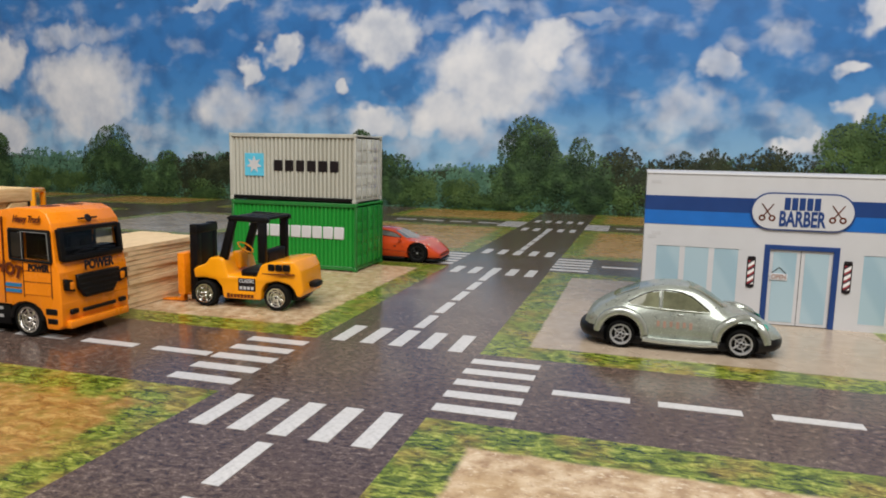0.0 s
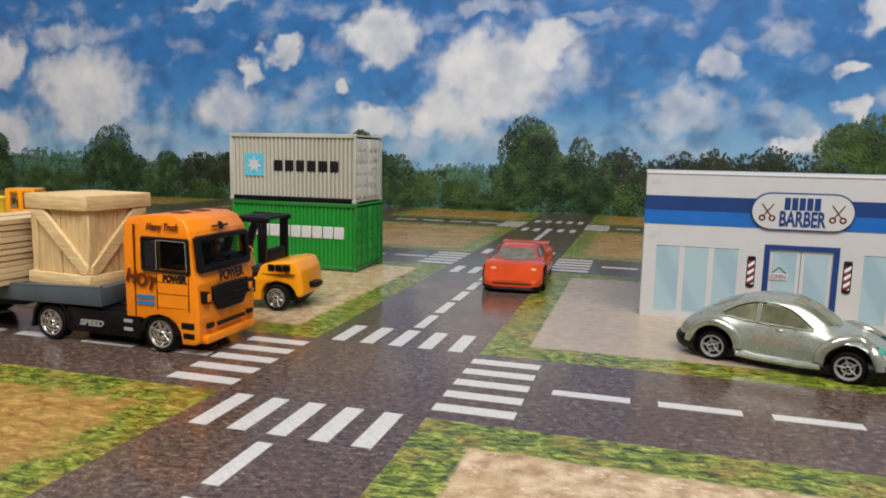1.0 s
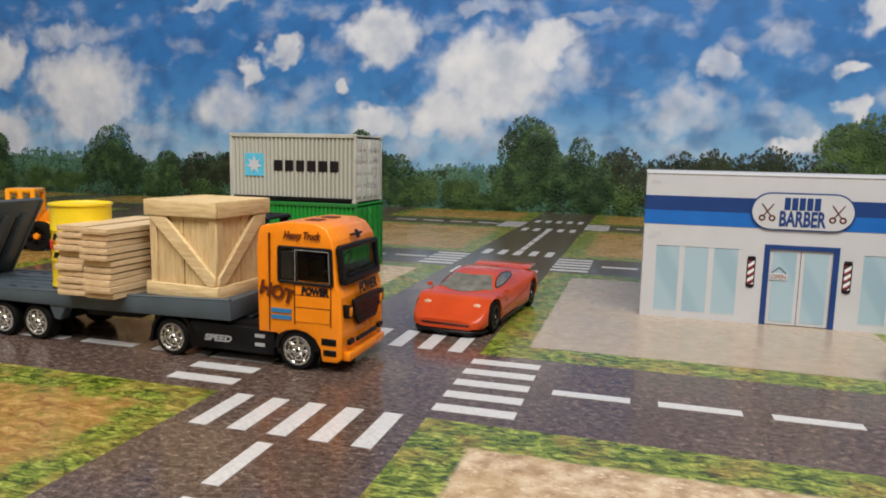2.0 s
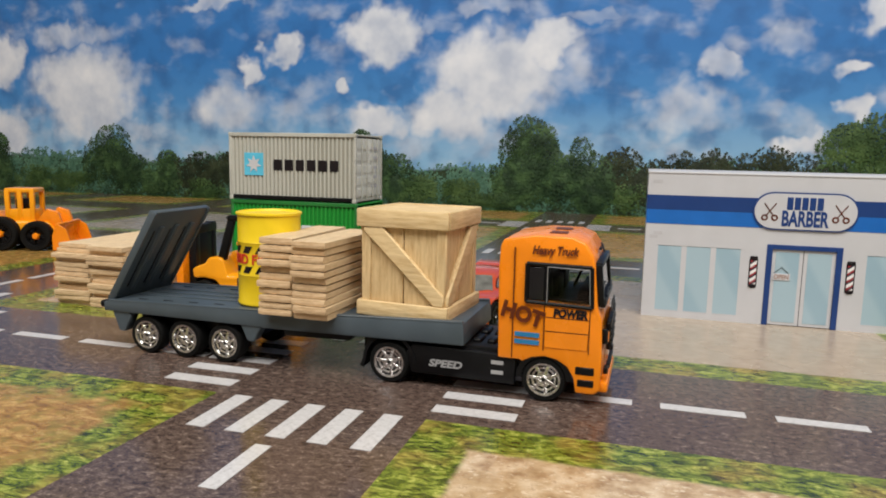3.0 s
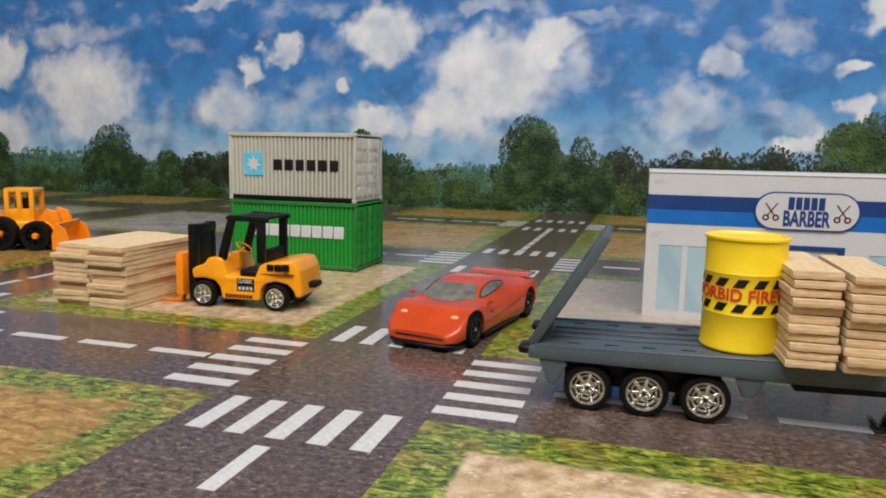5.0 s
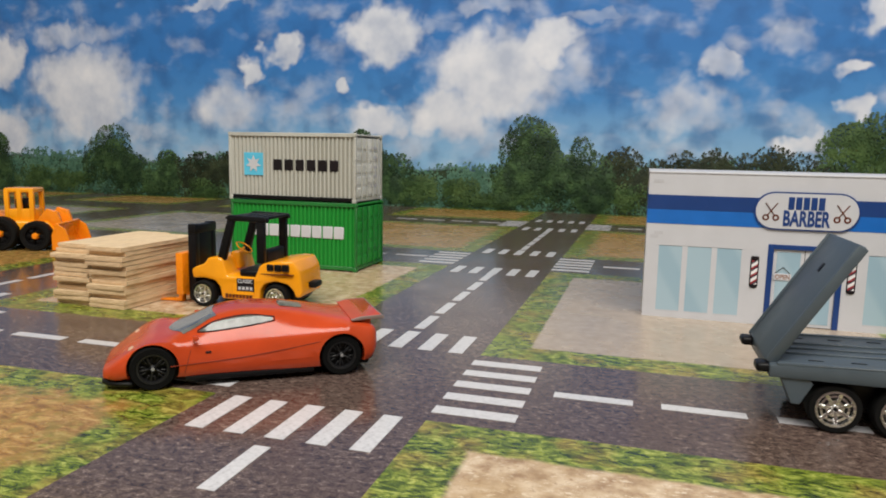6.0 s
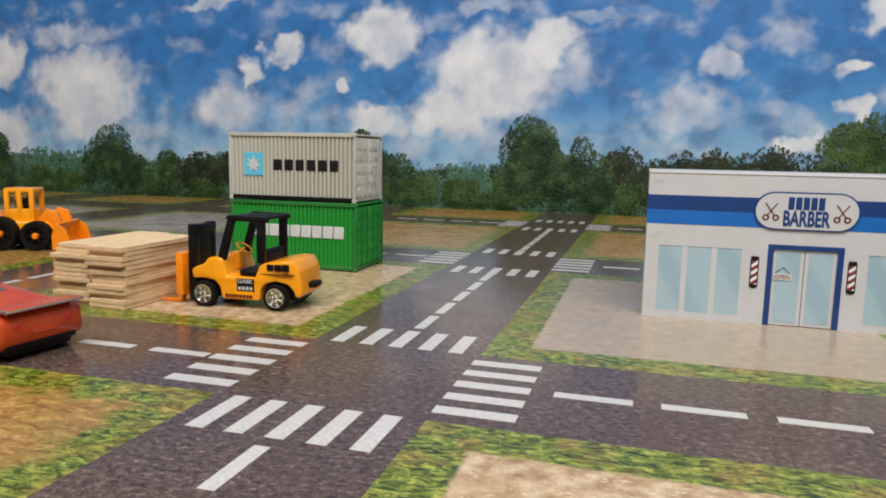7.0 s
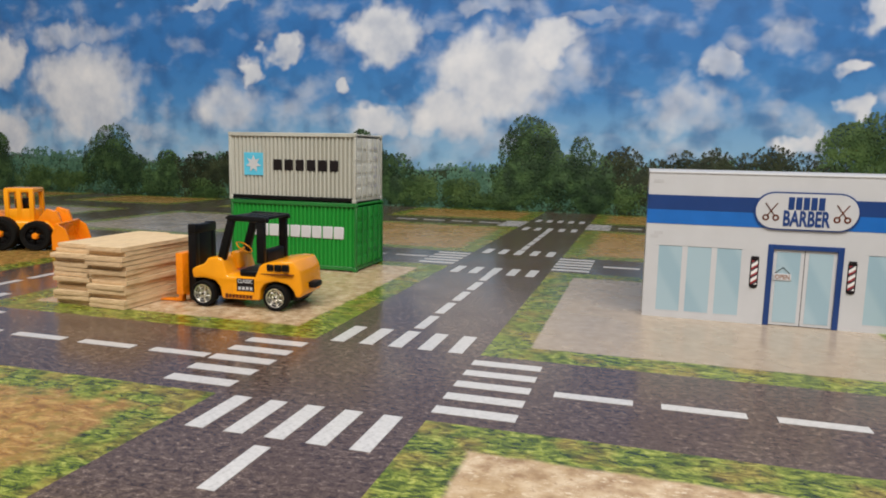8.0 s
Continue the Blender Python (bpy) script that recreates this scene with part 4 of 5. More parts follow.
def truck():
    t = thing("flatbed_truck", at(-11.5, 0.8), "orange toy truck with a slate grey flatbed and raised ramp", "truck")
    Y = 1.50
    # cab shell
    shell = a_prism([(-1.18, 1.05), (-1.22, 3.35), (-1.20, 3.92), (-1.12, 4.08), (-0.3, 4.21), (0.55, 4.20), (0.98, 4.07), (1.22, 3.74), (1.28, 3.52), (1.38, 2.55), (1.50, 2.2), (1.54, 1.2), (1.52, 0.45), (1.40, 0.34), (0.80, 0.34), (0.74, 0.70), (0.58, 0.97), (0.32, 1.13), (0.0, 1.19), (-0.32, 1.13), (-0.56, 1.0), (-0.62, 1.05)], -Y, Y, 0.08, 3)
    for v in shell.verts:  # the roof draws in and the nose is rounded in plan
        if v.co.z > 3.3:
            v.co.y *= 1 - 0.10 * ((v.co.z - 3.3) / 1.04) ** 1.5
        if v.co.x > 0.9 and abs(v.co.y) > 1.0:
            v.co.x -= 0.16 * ((abs(v.co.y) - 1.0) / 0.5) ** 2
    opening = a_prism([(0.0, 2.60), (1.08, 2.56), (1.04, 3.46), (0.0, 3.48)], -2, 2)
    front_opening = a_box(0.9, 1.9, -1.2, 1.2, 2.70, 3.46)
    cab = part("cab", carve(shell, [], [opening, front_opening]), ORANGE, t, "orange enamel cab")
    # black boxes added round the opening stand in for shade inside the cab
    lining = bmesh.new()
    for b in ((-0.04, 0.04, 2.56, 3.50), (0.0, 1.1, 3.42, 3.50), (0.0, 1.1, 2.52, 2.64)):
        box(lining, b[0], b[1], -Y + 0.14, Y - 0.14, b[2], b[3])
    part("cab_shade_lining", lining, BLACK, cab, smooth=0)
    part("dashboard", a_box(0.72, 1.22, -1.2, 1.2, 2.60, 2.86, 0.05, 2), BLACK, cab)
    ring = bmesh.new()
    tube(ring, [(0.55 + 0.10 * math.cos(i * math.pi / 8), 0.6 + 0.30 * math.sin(i * math.pi / 8), 2.92 + 0.26 * math.cos(i * math.pi / 8)) for i in range(17)], 0.035, 6)
    part("steering_wheel", ring, BLACK, cab)
    for y in (-0.6, 0.6):
        part("seat", a_box(0.05, 0.26, y - 0.4, y + 0.4, 2.6, 3.16, 0.08, 2), BLACK, cab)
    for s in (-1, 1):
        q = lambda d: sorted((s * (Y - 0.05), s * (Y + d)))
        door = part("door", a_prism([(-0.02, 1.42), (1.06, 1.42), (1.08, 2.44), (-0.02, 2.48)], *q(0.018), 0.02, 1), ORANGE, cab)
        # windows
        rear = part("window", a_prism([(-0.46, 2.62), (-0.04, 2.60), (-0.04, 3.46), (-0.46, 3.46)], *q(0.03), 0.03, 1), DARKGLASS, cab, "black side window")
        side = part("window", a_prism([(0.04, 2.60), (1.08, 2.56), (1.04, 3.44), (0.04, 3.46)], *sorted((s * (Y - 0.03), s * (Y + 0.005)))), CABGLASS, cab, "tinted clear side window")
        rim = bmesh.new()
        for a, b in (((-0.50, 2.56), (1.12, 2.51)), ((-0.50, 3.52), (1.08, 3.50)), ((-0.50, 2.56), (-0.50, 3.52)), ((1.12, 2.51), (1.08, 3.50)), ((0.0, 2.56), (0.0, 3.5))):
            tube(rim, [(a[0], s * (Y + 0.02), a[1]), (b[0], s * (Y + 0.02), b[1])], 0.052, 6)
        part("window_seal", rim, BLACK, cab)
        trim = bmesh.new()
        for a, b in (((0.02, 2.58), (0.02, 3.47)), ((0.02, 3.47), (1.03, 3.45)), ((1.03, 3.45), (1.07, 2.60))):
            tube(trim, [(a[0], s * (Y + 0.07), a[1]), (b[0], s * (Y + 0.07), b[1])], 0.009, 5)
        part("window_trim", trim, SILVERINK, cab, "thin silver trim line")
        for z in (1.85, 2.2):
            part("panel_line", a_box(0.0, 1.06, *q(0.022), z - 0.012, z + 0.012), INK, cab, smooth=0)
        for x, z0, z1 in ((-0.82, 1.1, 3.9), (-0.03, 1.35, 2.5), (1.08, 1.35, 2.5)):
            part("panel_line", a_box(x - 0.012, x + 0.012, *q(0.02), z0, z1), INK, cab, smooth=0)
        part("sticker", a_box(-0.76, -0.14, *q(0.03), 1.66, 1.77), BLUE, cab, "blue stripe sticker", smooth=0)
        part("sticker", a_box(-0.76, -0.14, *q(0.03), 1.47, 1.58), BLUE, cab, "blue stripe sticker", smooth=0)
        part("side_vent", a_box(0.78, 1.24, *q(0.02), 0.82, 1.02, 0.02, 1), BLACK, cab)
        part("side_vent", a_box(0.84, 1.24, *q(0.02), 0.52, 0.70, 0.02, 1), BLACK, cab)
        place = lambda x, z: at(x, s * (Y + 0.036), z, 0 if s < 0 else 180, 90)
        words("lettering", "POWER", 0.28, DARKINK, cab, place(0.60, 2.32), 0.84, shear=0.12, bold=0.06)
        words("lettering", "HOT", 0.54, INK, cab, place(-0.58, 2.22) @ pose(0, 0, 0, 0, 0, -14), 1.08, bold=0.05)
        top = at(0.16, s * 1.462, 3.85, 0 if s < 0 else 180, 83)
        words("lettering", "Heavy Truck", 0.30, INK, cab, top, 1.14, shear=0.25, bold=0.03)
        pillar = a_prism([(1.25, 2.56), (1.40, 2.56), (1.30, 3.56), (1.12, 3.56)], *sorted((s * 1.16, s * 1.36)), 0.03, 2)
        part("windscreen_pillar", pillar, BLACK, cab)
        # black ring set in the wheel arch gap, in place of its shade
        part("arch_gap_shade", a_prism([(0.62 * math.cos(a) * 1.14, 0.60 + 0.62 * math.sin(a) * 1.10) for a in [i * math.pi / 12 for i in range(13)]] + [(0.56 * math.cos(a), 0.6 + 0.56 * math.sin(a)) for a in [i * math.pi / 12 for i in range(12, -1, -1)]], *q(-0.02)), BLACK, cab)
    # front
    screen = a_prism([(-1.19, 2.62), (1.19, 2.62), (1.19, 3.50), (-1.19, 3.50)], 0, 0.04, axis="x")
    for v in screen.verts:
        v.co.x += 1.335 - (v.co.z - 2.6) * 0.115 - 0.15 * (max(0, abs(v.co.y) - 1.0) / 0.5) ** 2
    part("windscreen", screen, CABGLASS, cab, "dark glossy see-through windscreen")
    part("wiper_sill", a_box(1.24, 1.425, -1.28, 1.28, 2.50, 2.72, 0.04, 2), BLACK, cab)
    part("visor", a_box(1.10, 1.31, -1.26, 1.26, 3.44, 3.60, 0.04, 2), BLACK, cab)
    for a in (-0.95, 0.05):
        wiper = bmesh.new()
        tube(wiper, [(1.42, a, 2.74), (1.40, a + 0.45, 2.84), (1.41, a + 0.85, 2.80)], 0.025, 6)
        part("wiper", wiper, BLACK, cab)
    part("grille", a_prism([(-0.95, 2.08), (0.95, 2.08), (0.90, 1.62), (0.62, 1.28), (-0.62, 1.28), (-0.90, 1.62)], 1.44, 1.56, 0.03, 1, "x"), BLACK, cab)
    for i in range(4):
        z = 1.40 + i * 0.17
        w = 0.66 + 0.08 * i
        part("grille_bar", a_box(1.54, 1.585, -w, w, z - 0.025, z + 0.025, 0.01, 1), BLACK, cab)
    words("lettering", "POWER", 0.42, DARKINK, cab, pose(1.545 * U, 0, 2.33 * U, 80, 0, 90), 1.30, shear=0.15, bold=0.05)
    badge = bmesh.new()
    lathe(badge, [(0, 0.03), (0.12, 0.03), (0.14, 0)], 20, Matrix.Translation((1.19, 0, 3.83)) @ Matrix.Rotation(radians(68), 4, "Y"))
    part("badge", badge, DARKINK, cab, "round dark badge")
    for s in (-1, 1):
        part("badge_wing", a_box(1.13, 1.20, *sorted((s * 0.14, s * 0.40)), 3.80, 3.86, 0.01, 1), DARKINK, cab)
        lamp = part("headlight", a_prism([(s * 0.98, 1.52), (s * 1.36, 1.62), (s * 1.38, 2.0), (s * 1.05, 1.92)], 1.36, 1.515, 0.03, 1, "x"), BLACK, cab)
        part("lamp_glass", a_box(1.47, 1.535, *sorted((s * 1.02, s * 1.22)), 1.62, 1.88, 0.04, 2), ORANGE, lamp)
        part("fog_lamp", a_box(1.44, 1.545, *sorted((s * 0.92, s * 1.22)), 0.82, 0.98, 0.02, 1), BLACK, cab)
        part("roof_hatch", a_box(-0.1, 0.35, *sorted((s * 0.25, s * 0.75)), 4.19, 4.23, 0.02, 1), INK, cab)
    part("bumper_slot", a_box(1.47, 1.56, -0.72, 0.72, 0.82, 0.94, 0.02, 1), BLACK, cab)
    part("bumper", a_box(1.30, 1.57, -1.32, 1.32, 0.36, 0.62, 0.06, 2), ORANGE, cab)
    # chassis
    chassis = part("chassis", a_box(-5.0, -0.7, -1.2, 1.2, 0.55, 1.2, 0.05), BLACK, t)
    for s in (-1, 1):
        a, b = sorted((s * 1.18, s * 1.42))
        skirt = part("side_skirt", a_prism([(-3.55, 0.36), (-0.75, 0.34), (-0.72, 1.08), (-3.5, 1.16), (-3.7, 0.9)], a, b, 0.04, 2), BLACK, t)
        words("lettering", "SPEED", 0.26, SILVERINK, skirt, at(-2.60, s * 1.43, 0.68, 0 if s < 0 else 180, 90), 0.92, shear=0.2, bold=0.035)
        for z in (0.62, 0.88):
            part("reflector", a_box(-1.36, -1.04, *sorted((s * 1.41, s * 1.432)), z - 0.05, z + 0.05), SILVERINK, skirt)
        part("mud_guard", a_prism([(0.76 * math.cos(i * math.pi / 12) - 4.17, 0.62 + 0.74 * math.sin(i * math.pi / 12)) for i in range(13)] + [(-5.02, 0.40), (-4.92, 0.36), (-4.84, 0.62)] + [(0.67 * math.cos(i * math.pi / 12) - 4.17, 0.62 + 0.65 * math.sin(i * math.pi / 12)) for i in range(12, -1, -1)][1:], *sorted((s * 0.9, s * 1.44))), BLACK, t)
    for x in (-1.9, -1.5):
        for y in (-0.55, 0.35):
            part("air_tank", a_box(x - 0.12, x + 0.12, y - 0.3, y + 0.3, 1.1, 1.3, 0.06, 3), BLACK, t)
    # trailer bed
    bed = part("flatbed", a_prism([(-13.45, 1.22), (-13.45, 1.50), (-13.2, 1.54), (-7.6, 1.66), (-2.10, 1.84), (-2.06, 1.26), (-7.9, 1.18), (-8.2, 1.2)], -1.55, 1.55, 0.03, 2), GREY, t, "slate grey plastic flatbed")
    for s in (-1, 1):
        part("side_rail", a_prism([(-13.3, 1.50), (-13.3, 1.57), (-7.6, 1.70), (-2.12, 1.90), (-2.12, 1.82)], *sorted((s * 1.40, s * 1.55)), 0.015, 1), GREY, t)
        part("wheel_arch", a_prism([(-13.2, 1.24), (-12.95, 0.62), (-12.75, 0.62), (-12.5, 1.12), (-12.6, 1.24)], *sorted((s * 1.15, s * 1.5)), 0.02, 1), GREY, t)
        part("wheel_arch", a_prism([(-8.72, 1.24), (-8.50, 0.76), (-8.28, 0.74), (-8.02, 1.24)], *sorted((s * 1.15, s * 1.5)), 0.02, 1), GREY, t)
        part("hinge", a_box(-13.72, -13.3, *sorted((s * 0.95, s * 1.45)), 1.28, 1.5, 0.08, 3), BLACK, t)
        part("side_box", a_prism([(-7.5, 1.24), (-7.4, 0.95), (-5.4, 1.0), (-5.2, 1.26)], *sorted((s * 0.5, s * 1.3)), 0.04, 2), BLACK, t)
        for i in range(6):
            x = -12.4 + i * 0.9
            part("bed_slot", a_box(x - 0.16, x + 0.16, *sorted((s * 1.04, s * 1.08)), 1.50 + (x + 13.2) * 0.0215 + 0.03, 1.50 + (x + 13.2) * 0.0215 + 0.055), BLACK, t, smooth=0)
    for y in (-0.5, 0.0, 0.5):
        part("bed_rib", a_prism([(-13.0, 1.53), (-13.0, 1.585), (-9.3, 1.665), (-9.3, 1.62)], y - 0.06, y + 0.06, 0.01, 1), GREY, t)
    part("axle_block", a_box(-12.6, -8.9, -0.95, 0.95, 0.5, 1.24, 0.05), BLACK, t)
    # raised ramp
    ramp = part("ramp", a_box(0, 3.28, -1.30, 1.30, -0.08, 0.08, 0.04, 2), GREY, t, "slate grey loading ramp, raised", m=at(-13.42, 0, 1.50, 0, 0, -58.5))
    for y in (-0.72, 0, 0.72):
        part("ramp_slot", a_box(0.35, 2.75, y - 0.10, y + 0.10, -0.15, -0.07, 0.03, 2), GREY, ramp)
        part("ramp_slot", a_box(0.5, 2.6, y - 0.26, y - 0.20, -0.092, -0.079), BLACK, ramp, smooth=0)
    for y in (-1.28, 1.28):
        part("ramp_edge", a_box(0, 3.26, y - 0.05, y + 0.05, -0.12, 0.12, 0.03, 2), GREY, ramp)
    part("ramp_knob", a_box(2.3, 2.55, -0.1, 0.1, 0.06, 0.10, 0.03, 2), BLACK, ramp)
    wheels = []
    for x in (0, -4.17, -9.29, -10.67, -12.0):
        for s in (-1, 1):
            wheels.append((wheel(t, x, s * 1.22, 0.575, 0.46, s, CHROME, 7, forked=False, inner=0.76, spoke=0.10, rings=((0.20, 0.46), (0.60, 0.72))), x, s * 1.22, 0.575))
    return t, wheels


TRUCK, TRUCK_WHEELS = truck()


# ---- load on the flatbed ----
def crate(m):
    t = thing("wooden_crate", m, "pale pine crate with diagonal braces, riding on the flatbed", "crate")
    A, H = 1.23, 2.90
    part("core", a_box(-A + 0.12, A - 0.12, -A + 0.16, A - 0.16, 0.05, H - 0.12), CRATE_Z, t)
    for turn in range(4):
        m4 = Matrix.Diagonal((1, 0.98, 1, 1)) @ at(0, 0, 0, 90 * turn)
        for i in range(2):
            x = -A + 0.16 + (i + 0.5) * (2 * A - 0.32) / 2
            w = (2 * A - 0.32) / 4 - 0.014
            part("board", a_box(x - w, x + w, -A + 0.06, -A + 0.13, 0.3, H - 0.3, 0.012, 1), CRATE_Z, t, m=m4)
        for x in (-A + 0.14, A - 0.14):
            part("corner_post", a_box(x - 0.13, x + 0.13, -A - 0.01, -A + 0.12, 0.25, H - 0.25, 0.02, 1), CRATE_Z, t, m=m4)
        e = 0.10 if turn % 2 == 0 else 0.0
        part("bottom_rail", a_box(-A - e, A + e, -A - 0.12, -A + 0.02, 0.0, 0.40, 0.03, 2), CRATE_X, t, m=m4)
        part("top_rail", a_box(-A - e, A + e, -A - 0.12, -A + 0.02, H - 0.48, H, 0.03, 2), CRATE_X, t, m=m4)
        s = 1 if turn in (0, 2) else -1
        lo, hi = 0.41, H - 0.49
        brace = [(-A + 0.10, hi), (-A + 0.10, hi - 0.10), (A - 0.30, lo), (A - 0.02, lo), (A - 0.02, lo + 0.26), (-A + 0.66, hi)]
        part("brace", a_prism([(s * p, z) for p, z in brace][::s], -A - 0.09, -A + 0.055, 0.02, 1), CRATE_X, t, m=m4)
    part("lid", a_box(-A - 0.02, A + 0.02, -A * 0.98 - 0.02, A * 0.98 + 0.02, H - 0.12, H - 0.03, 0.02, 1), CRATE_X, t)
    return t


def barrel(m):
    t = thing("yellow_barrel", m, "yellow plastic drum with black hazard stripes, on the flatbed", "barrel")
    R, H = 0.93, 2.72
    bm = bmesh.new()
    prof = [(0, 0), (R - 0.03, 0), (R + 0.0, 0.04), (R + 0.0, 0.09), (R - 0.02, 0.12), (R - 0.02, 0.88), (R - 0.008, 0.90), (R - 0.02, 0.92), (R - 0.02, 1.84), (R - 0.008, 1.86), (R - 0.02, 1.88), (R - 0.02, H - 0.10), (R + 0.03, H - 0.07), (R + 0.03, H - 0.02), (R - 0.03, H), (R - 0.08, H - 0.06), (0, H - 0.06)]
    lathe(bm, prof, 48)
    drum = part("drum", bm, YELLOW, t, smooth=35)

    def bent(flat, r):
        for v in flat.verts:
            a, rr = v.co.x / r, r + v.co.y
            v.co = Vector((rr * math.sin(a), -rr * math.cos(a), v.co.z))
        return flat

    for z in (0.98, 1.56):
        for i in range(13):
            x = (i - 6) * 0.44
            flat = bmesh.new()
            rows = 4
            for k in range(rows):
                a, b = k / rows, (k + 1) / rows
                vs = [flat.verts.new((x + u * 0.24 + v * 0.12 - 0.12, 0.012, z + v * 0.2)) for u, v in ((a, 0), (b, 0), (b, 1), (a, 1))]
                flat.faces.new(vs)
            part("hazard_stripe", bent(flat, R - 0.02), DARKINK, drum, "black slanted stripe", smooth=0)
    made = words("lettering", "FORBID FIREWORK", 0.40, REDINK, drum, at(0, 0, 0), 3.3)
    for v in made.data.vertices:  # wrap the words round the drum
        a, h = v.co.x / (R * U), v.co.y
        r = (R + 0.0) * U + v.co.z
        v.co = Vector((r * math.sin(a), -r * math.cos(a), h + 1.37 * U))
    return t


CRATE = crate(at(0, 0))
PLANKS = plank_stack("plank_load", at(0, 0), "two columns of balsa planks lying across the flatbed", 11, 1.0, 3.4, 2.14, 0.10, -0.7, 0.8, 2.0, 1.2)
BARREL = barrel(at(0, 0))
# places on the truck, in its space
LOAD = [(CRATE, at(-3.80, 0.0, 1.765, -4.5)), (PLANKS, at(-6.72, -2.0, 1.68, -1)), (BARREL, at(-8.48, -0.25, 1.655, 12))]


# ---- lofted car bodies ----
def curve_at(xs, ys, x):
    """A smooth curve through points."""
    i = min(max(int(np.searchsorted(xs, x)) - 1, 0), len(xs) - 2)
    h = xs[i + 1] - xs[i]
    u = min(max((x - xs[i]) / h, 0), 1)
    slope = lambda j: (ys[min(j + 1, len(xs) - 1)] - ys[max(j - 1, 0)]) / (xs[min(j + 1, len(xs) - 1)] - xs[max(j - 1, 0)])
    m0, m1 = slope(i) * h, slope(i + 1) * h
    return (2 * u**3 - 3 * u**2 + 1) * ys[i] + (u**3 - 2 * u**2 + u) * m0 + (-2 * u**3 + 3 * u**2) * ys[i + 1] + (u**3 - u**2) * m1


class Hull:
    """A closed body lofted along x from half width, sill, shoulder, roof and roof half width at stations."""

    def __init__(self, stations):
        self.s = list(zip(*stations))

    def section(self, x):
        w, zb, zs, zt, wt = (curve_at(self.s[0], col, x) for col in self.s[1:])
        zt = max(zt, zs + 0.015)
        k = zt - zs
        return [(0, zb), (w * 0.80, zb), (w * 0.95, zb + 0.05), (w, zb + 0.22 * (zs - zb)), (w, zb + 0.55 * (zs - zb)), (w * 0.985, zb + 0.85 * (zs - zb)), (w * 0.94, zs),
                (wt + (w * 0.94 - wt) * 0.62, zs + k * 0.38), (wt + (w * 0.94 - wt) * 0.22, zs + k * 0.75), (wt * 0.93, zs + k * 0.93), (wt * 0.62, zs + k * 0.99), (0, zt)]

    def mesh(self, n=56):
        bm = bmesh.new()
        x0, x1 = self.s[0][0], self.s[0][-1]
        rings = []
        for i in range(n + 1):
            x = x0 + (x1 - x0) * (0.5 - 0.5 * math.cos(math.pi * i / n)) * 0.35 + (x1 - x0) * i / n * 0.65
            half = self.section(x)
            ring = [(x, y, z) for y, z in half] + [(x, -y, z) for y, z in half[-2:0:-1]]
            rings.append([bm.verts.new(p) for p in ring])
        m = len(rings[0])
        for a, b in zip(rings, rings[1:]):
            for i in range(m):
                bm.faces.new((a[i], a[(i + 1) % m], b[(i + 1) % m], b[i]))
        bm.faces.new(rings[0])
        bm.faces.new(rings[-1][::-1])
        bmesh.ops.recalc_face_normals(bm, faces=bm.faces[:])
        return bm

    def side(self, x, z):
        """Half width of the body at x and height z."""
        sec = self.section(x)[3:]
        for (y0, z0), (y1, z1) in zip(sec, sec[1:]):
            if z0 <= z <= z1:
                return y0 + (y1 - y0) * (z - z0) / max(z1 - z0, 1e-6)
        return sec[0][0] if z < sec[0][1] else sec[-1][0]

    def top(self, x, y):
        sec = self.section(x)[4:]
        y = abs(y)
        for (y0, z0), (y1, z1) in zip(sec, sec[1:]):
            if y1 <= y <= y0:
                return z0 + (z1 - z0) * (y0 - y) / max(y0 - y1, 1e-6)
        return sec[-1][1]


def patch(bm, rows, place, thick):
    """A skin between two or more lines of equal length; place() puts (a, b) on the body."""
    grid = []
    n = 7
    for k, (lo, hi) in enumerate(zip(rows, rows[1:])):
        for j in range(n + (k == len(rows) - 2)):
            u = j / n
            grid.append([place(a0 + (a1 - a0) * u, b0 + (b1 - b0) * u) for (a0, b0), (a1, b1) in zip(lo, hi)])
    vs = [[bm.verts.new(p) for p in line] for line in grid]
    fs = [bm.faces.new((a[i], a[i + 1], b[i + 1], b[i])) for a, b in zip(vs, vs[1:]) for i in range(len(a) - 1)]
    bmesh.ops.recalc_face_normals(bm, faces=fs)
    return bm


def smooth_line(points, n=18):
    xs = [p[0] for p in points]
    sign = 1 if xs[-1] > xs[0] else -1
    pts = points if sign > 0 else points[::-1]
    X, Z = [p[0] for p in pts], [p[1] for p in pts]
    out = [(X[0] + (X[-1] - X[0]) * i / (n - 1), curve_at(X, Z, X[0] + (X[-1] - X[0]) * i / (n - 1))) for i in range(n)]
    return out if sign > 0 else out[::-1]


def side_skin(hull, lower, upper, s, off=0.012):
    lo, up = smooth_line(lower), smooth_line(upper)
    return patch(bmesh.new(), [lo, up], lambda x, z: (x, s * (hull.side(x, z) + off), z + off * 0.3), 0)


def top_skin(hull, back, front, off=0.014):
    """Lines in (y, x), from the body's one side to the other."""
    return patch(bmesh.new(), [smooth_line(back), smooth_line(front)], lambda y, x: (x, y, hull.top(x, y) + off), 0)



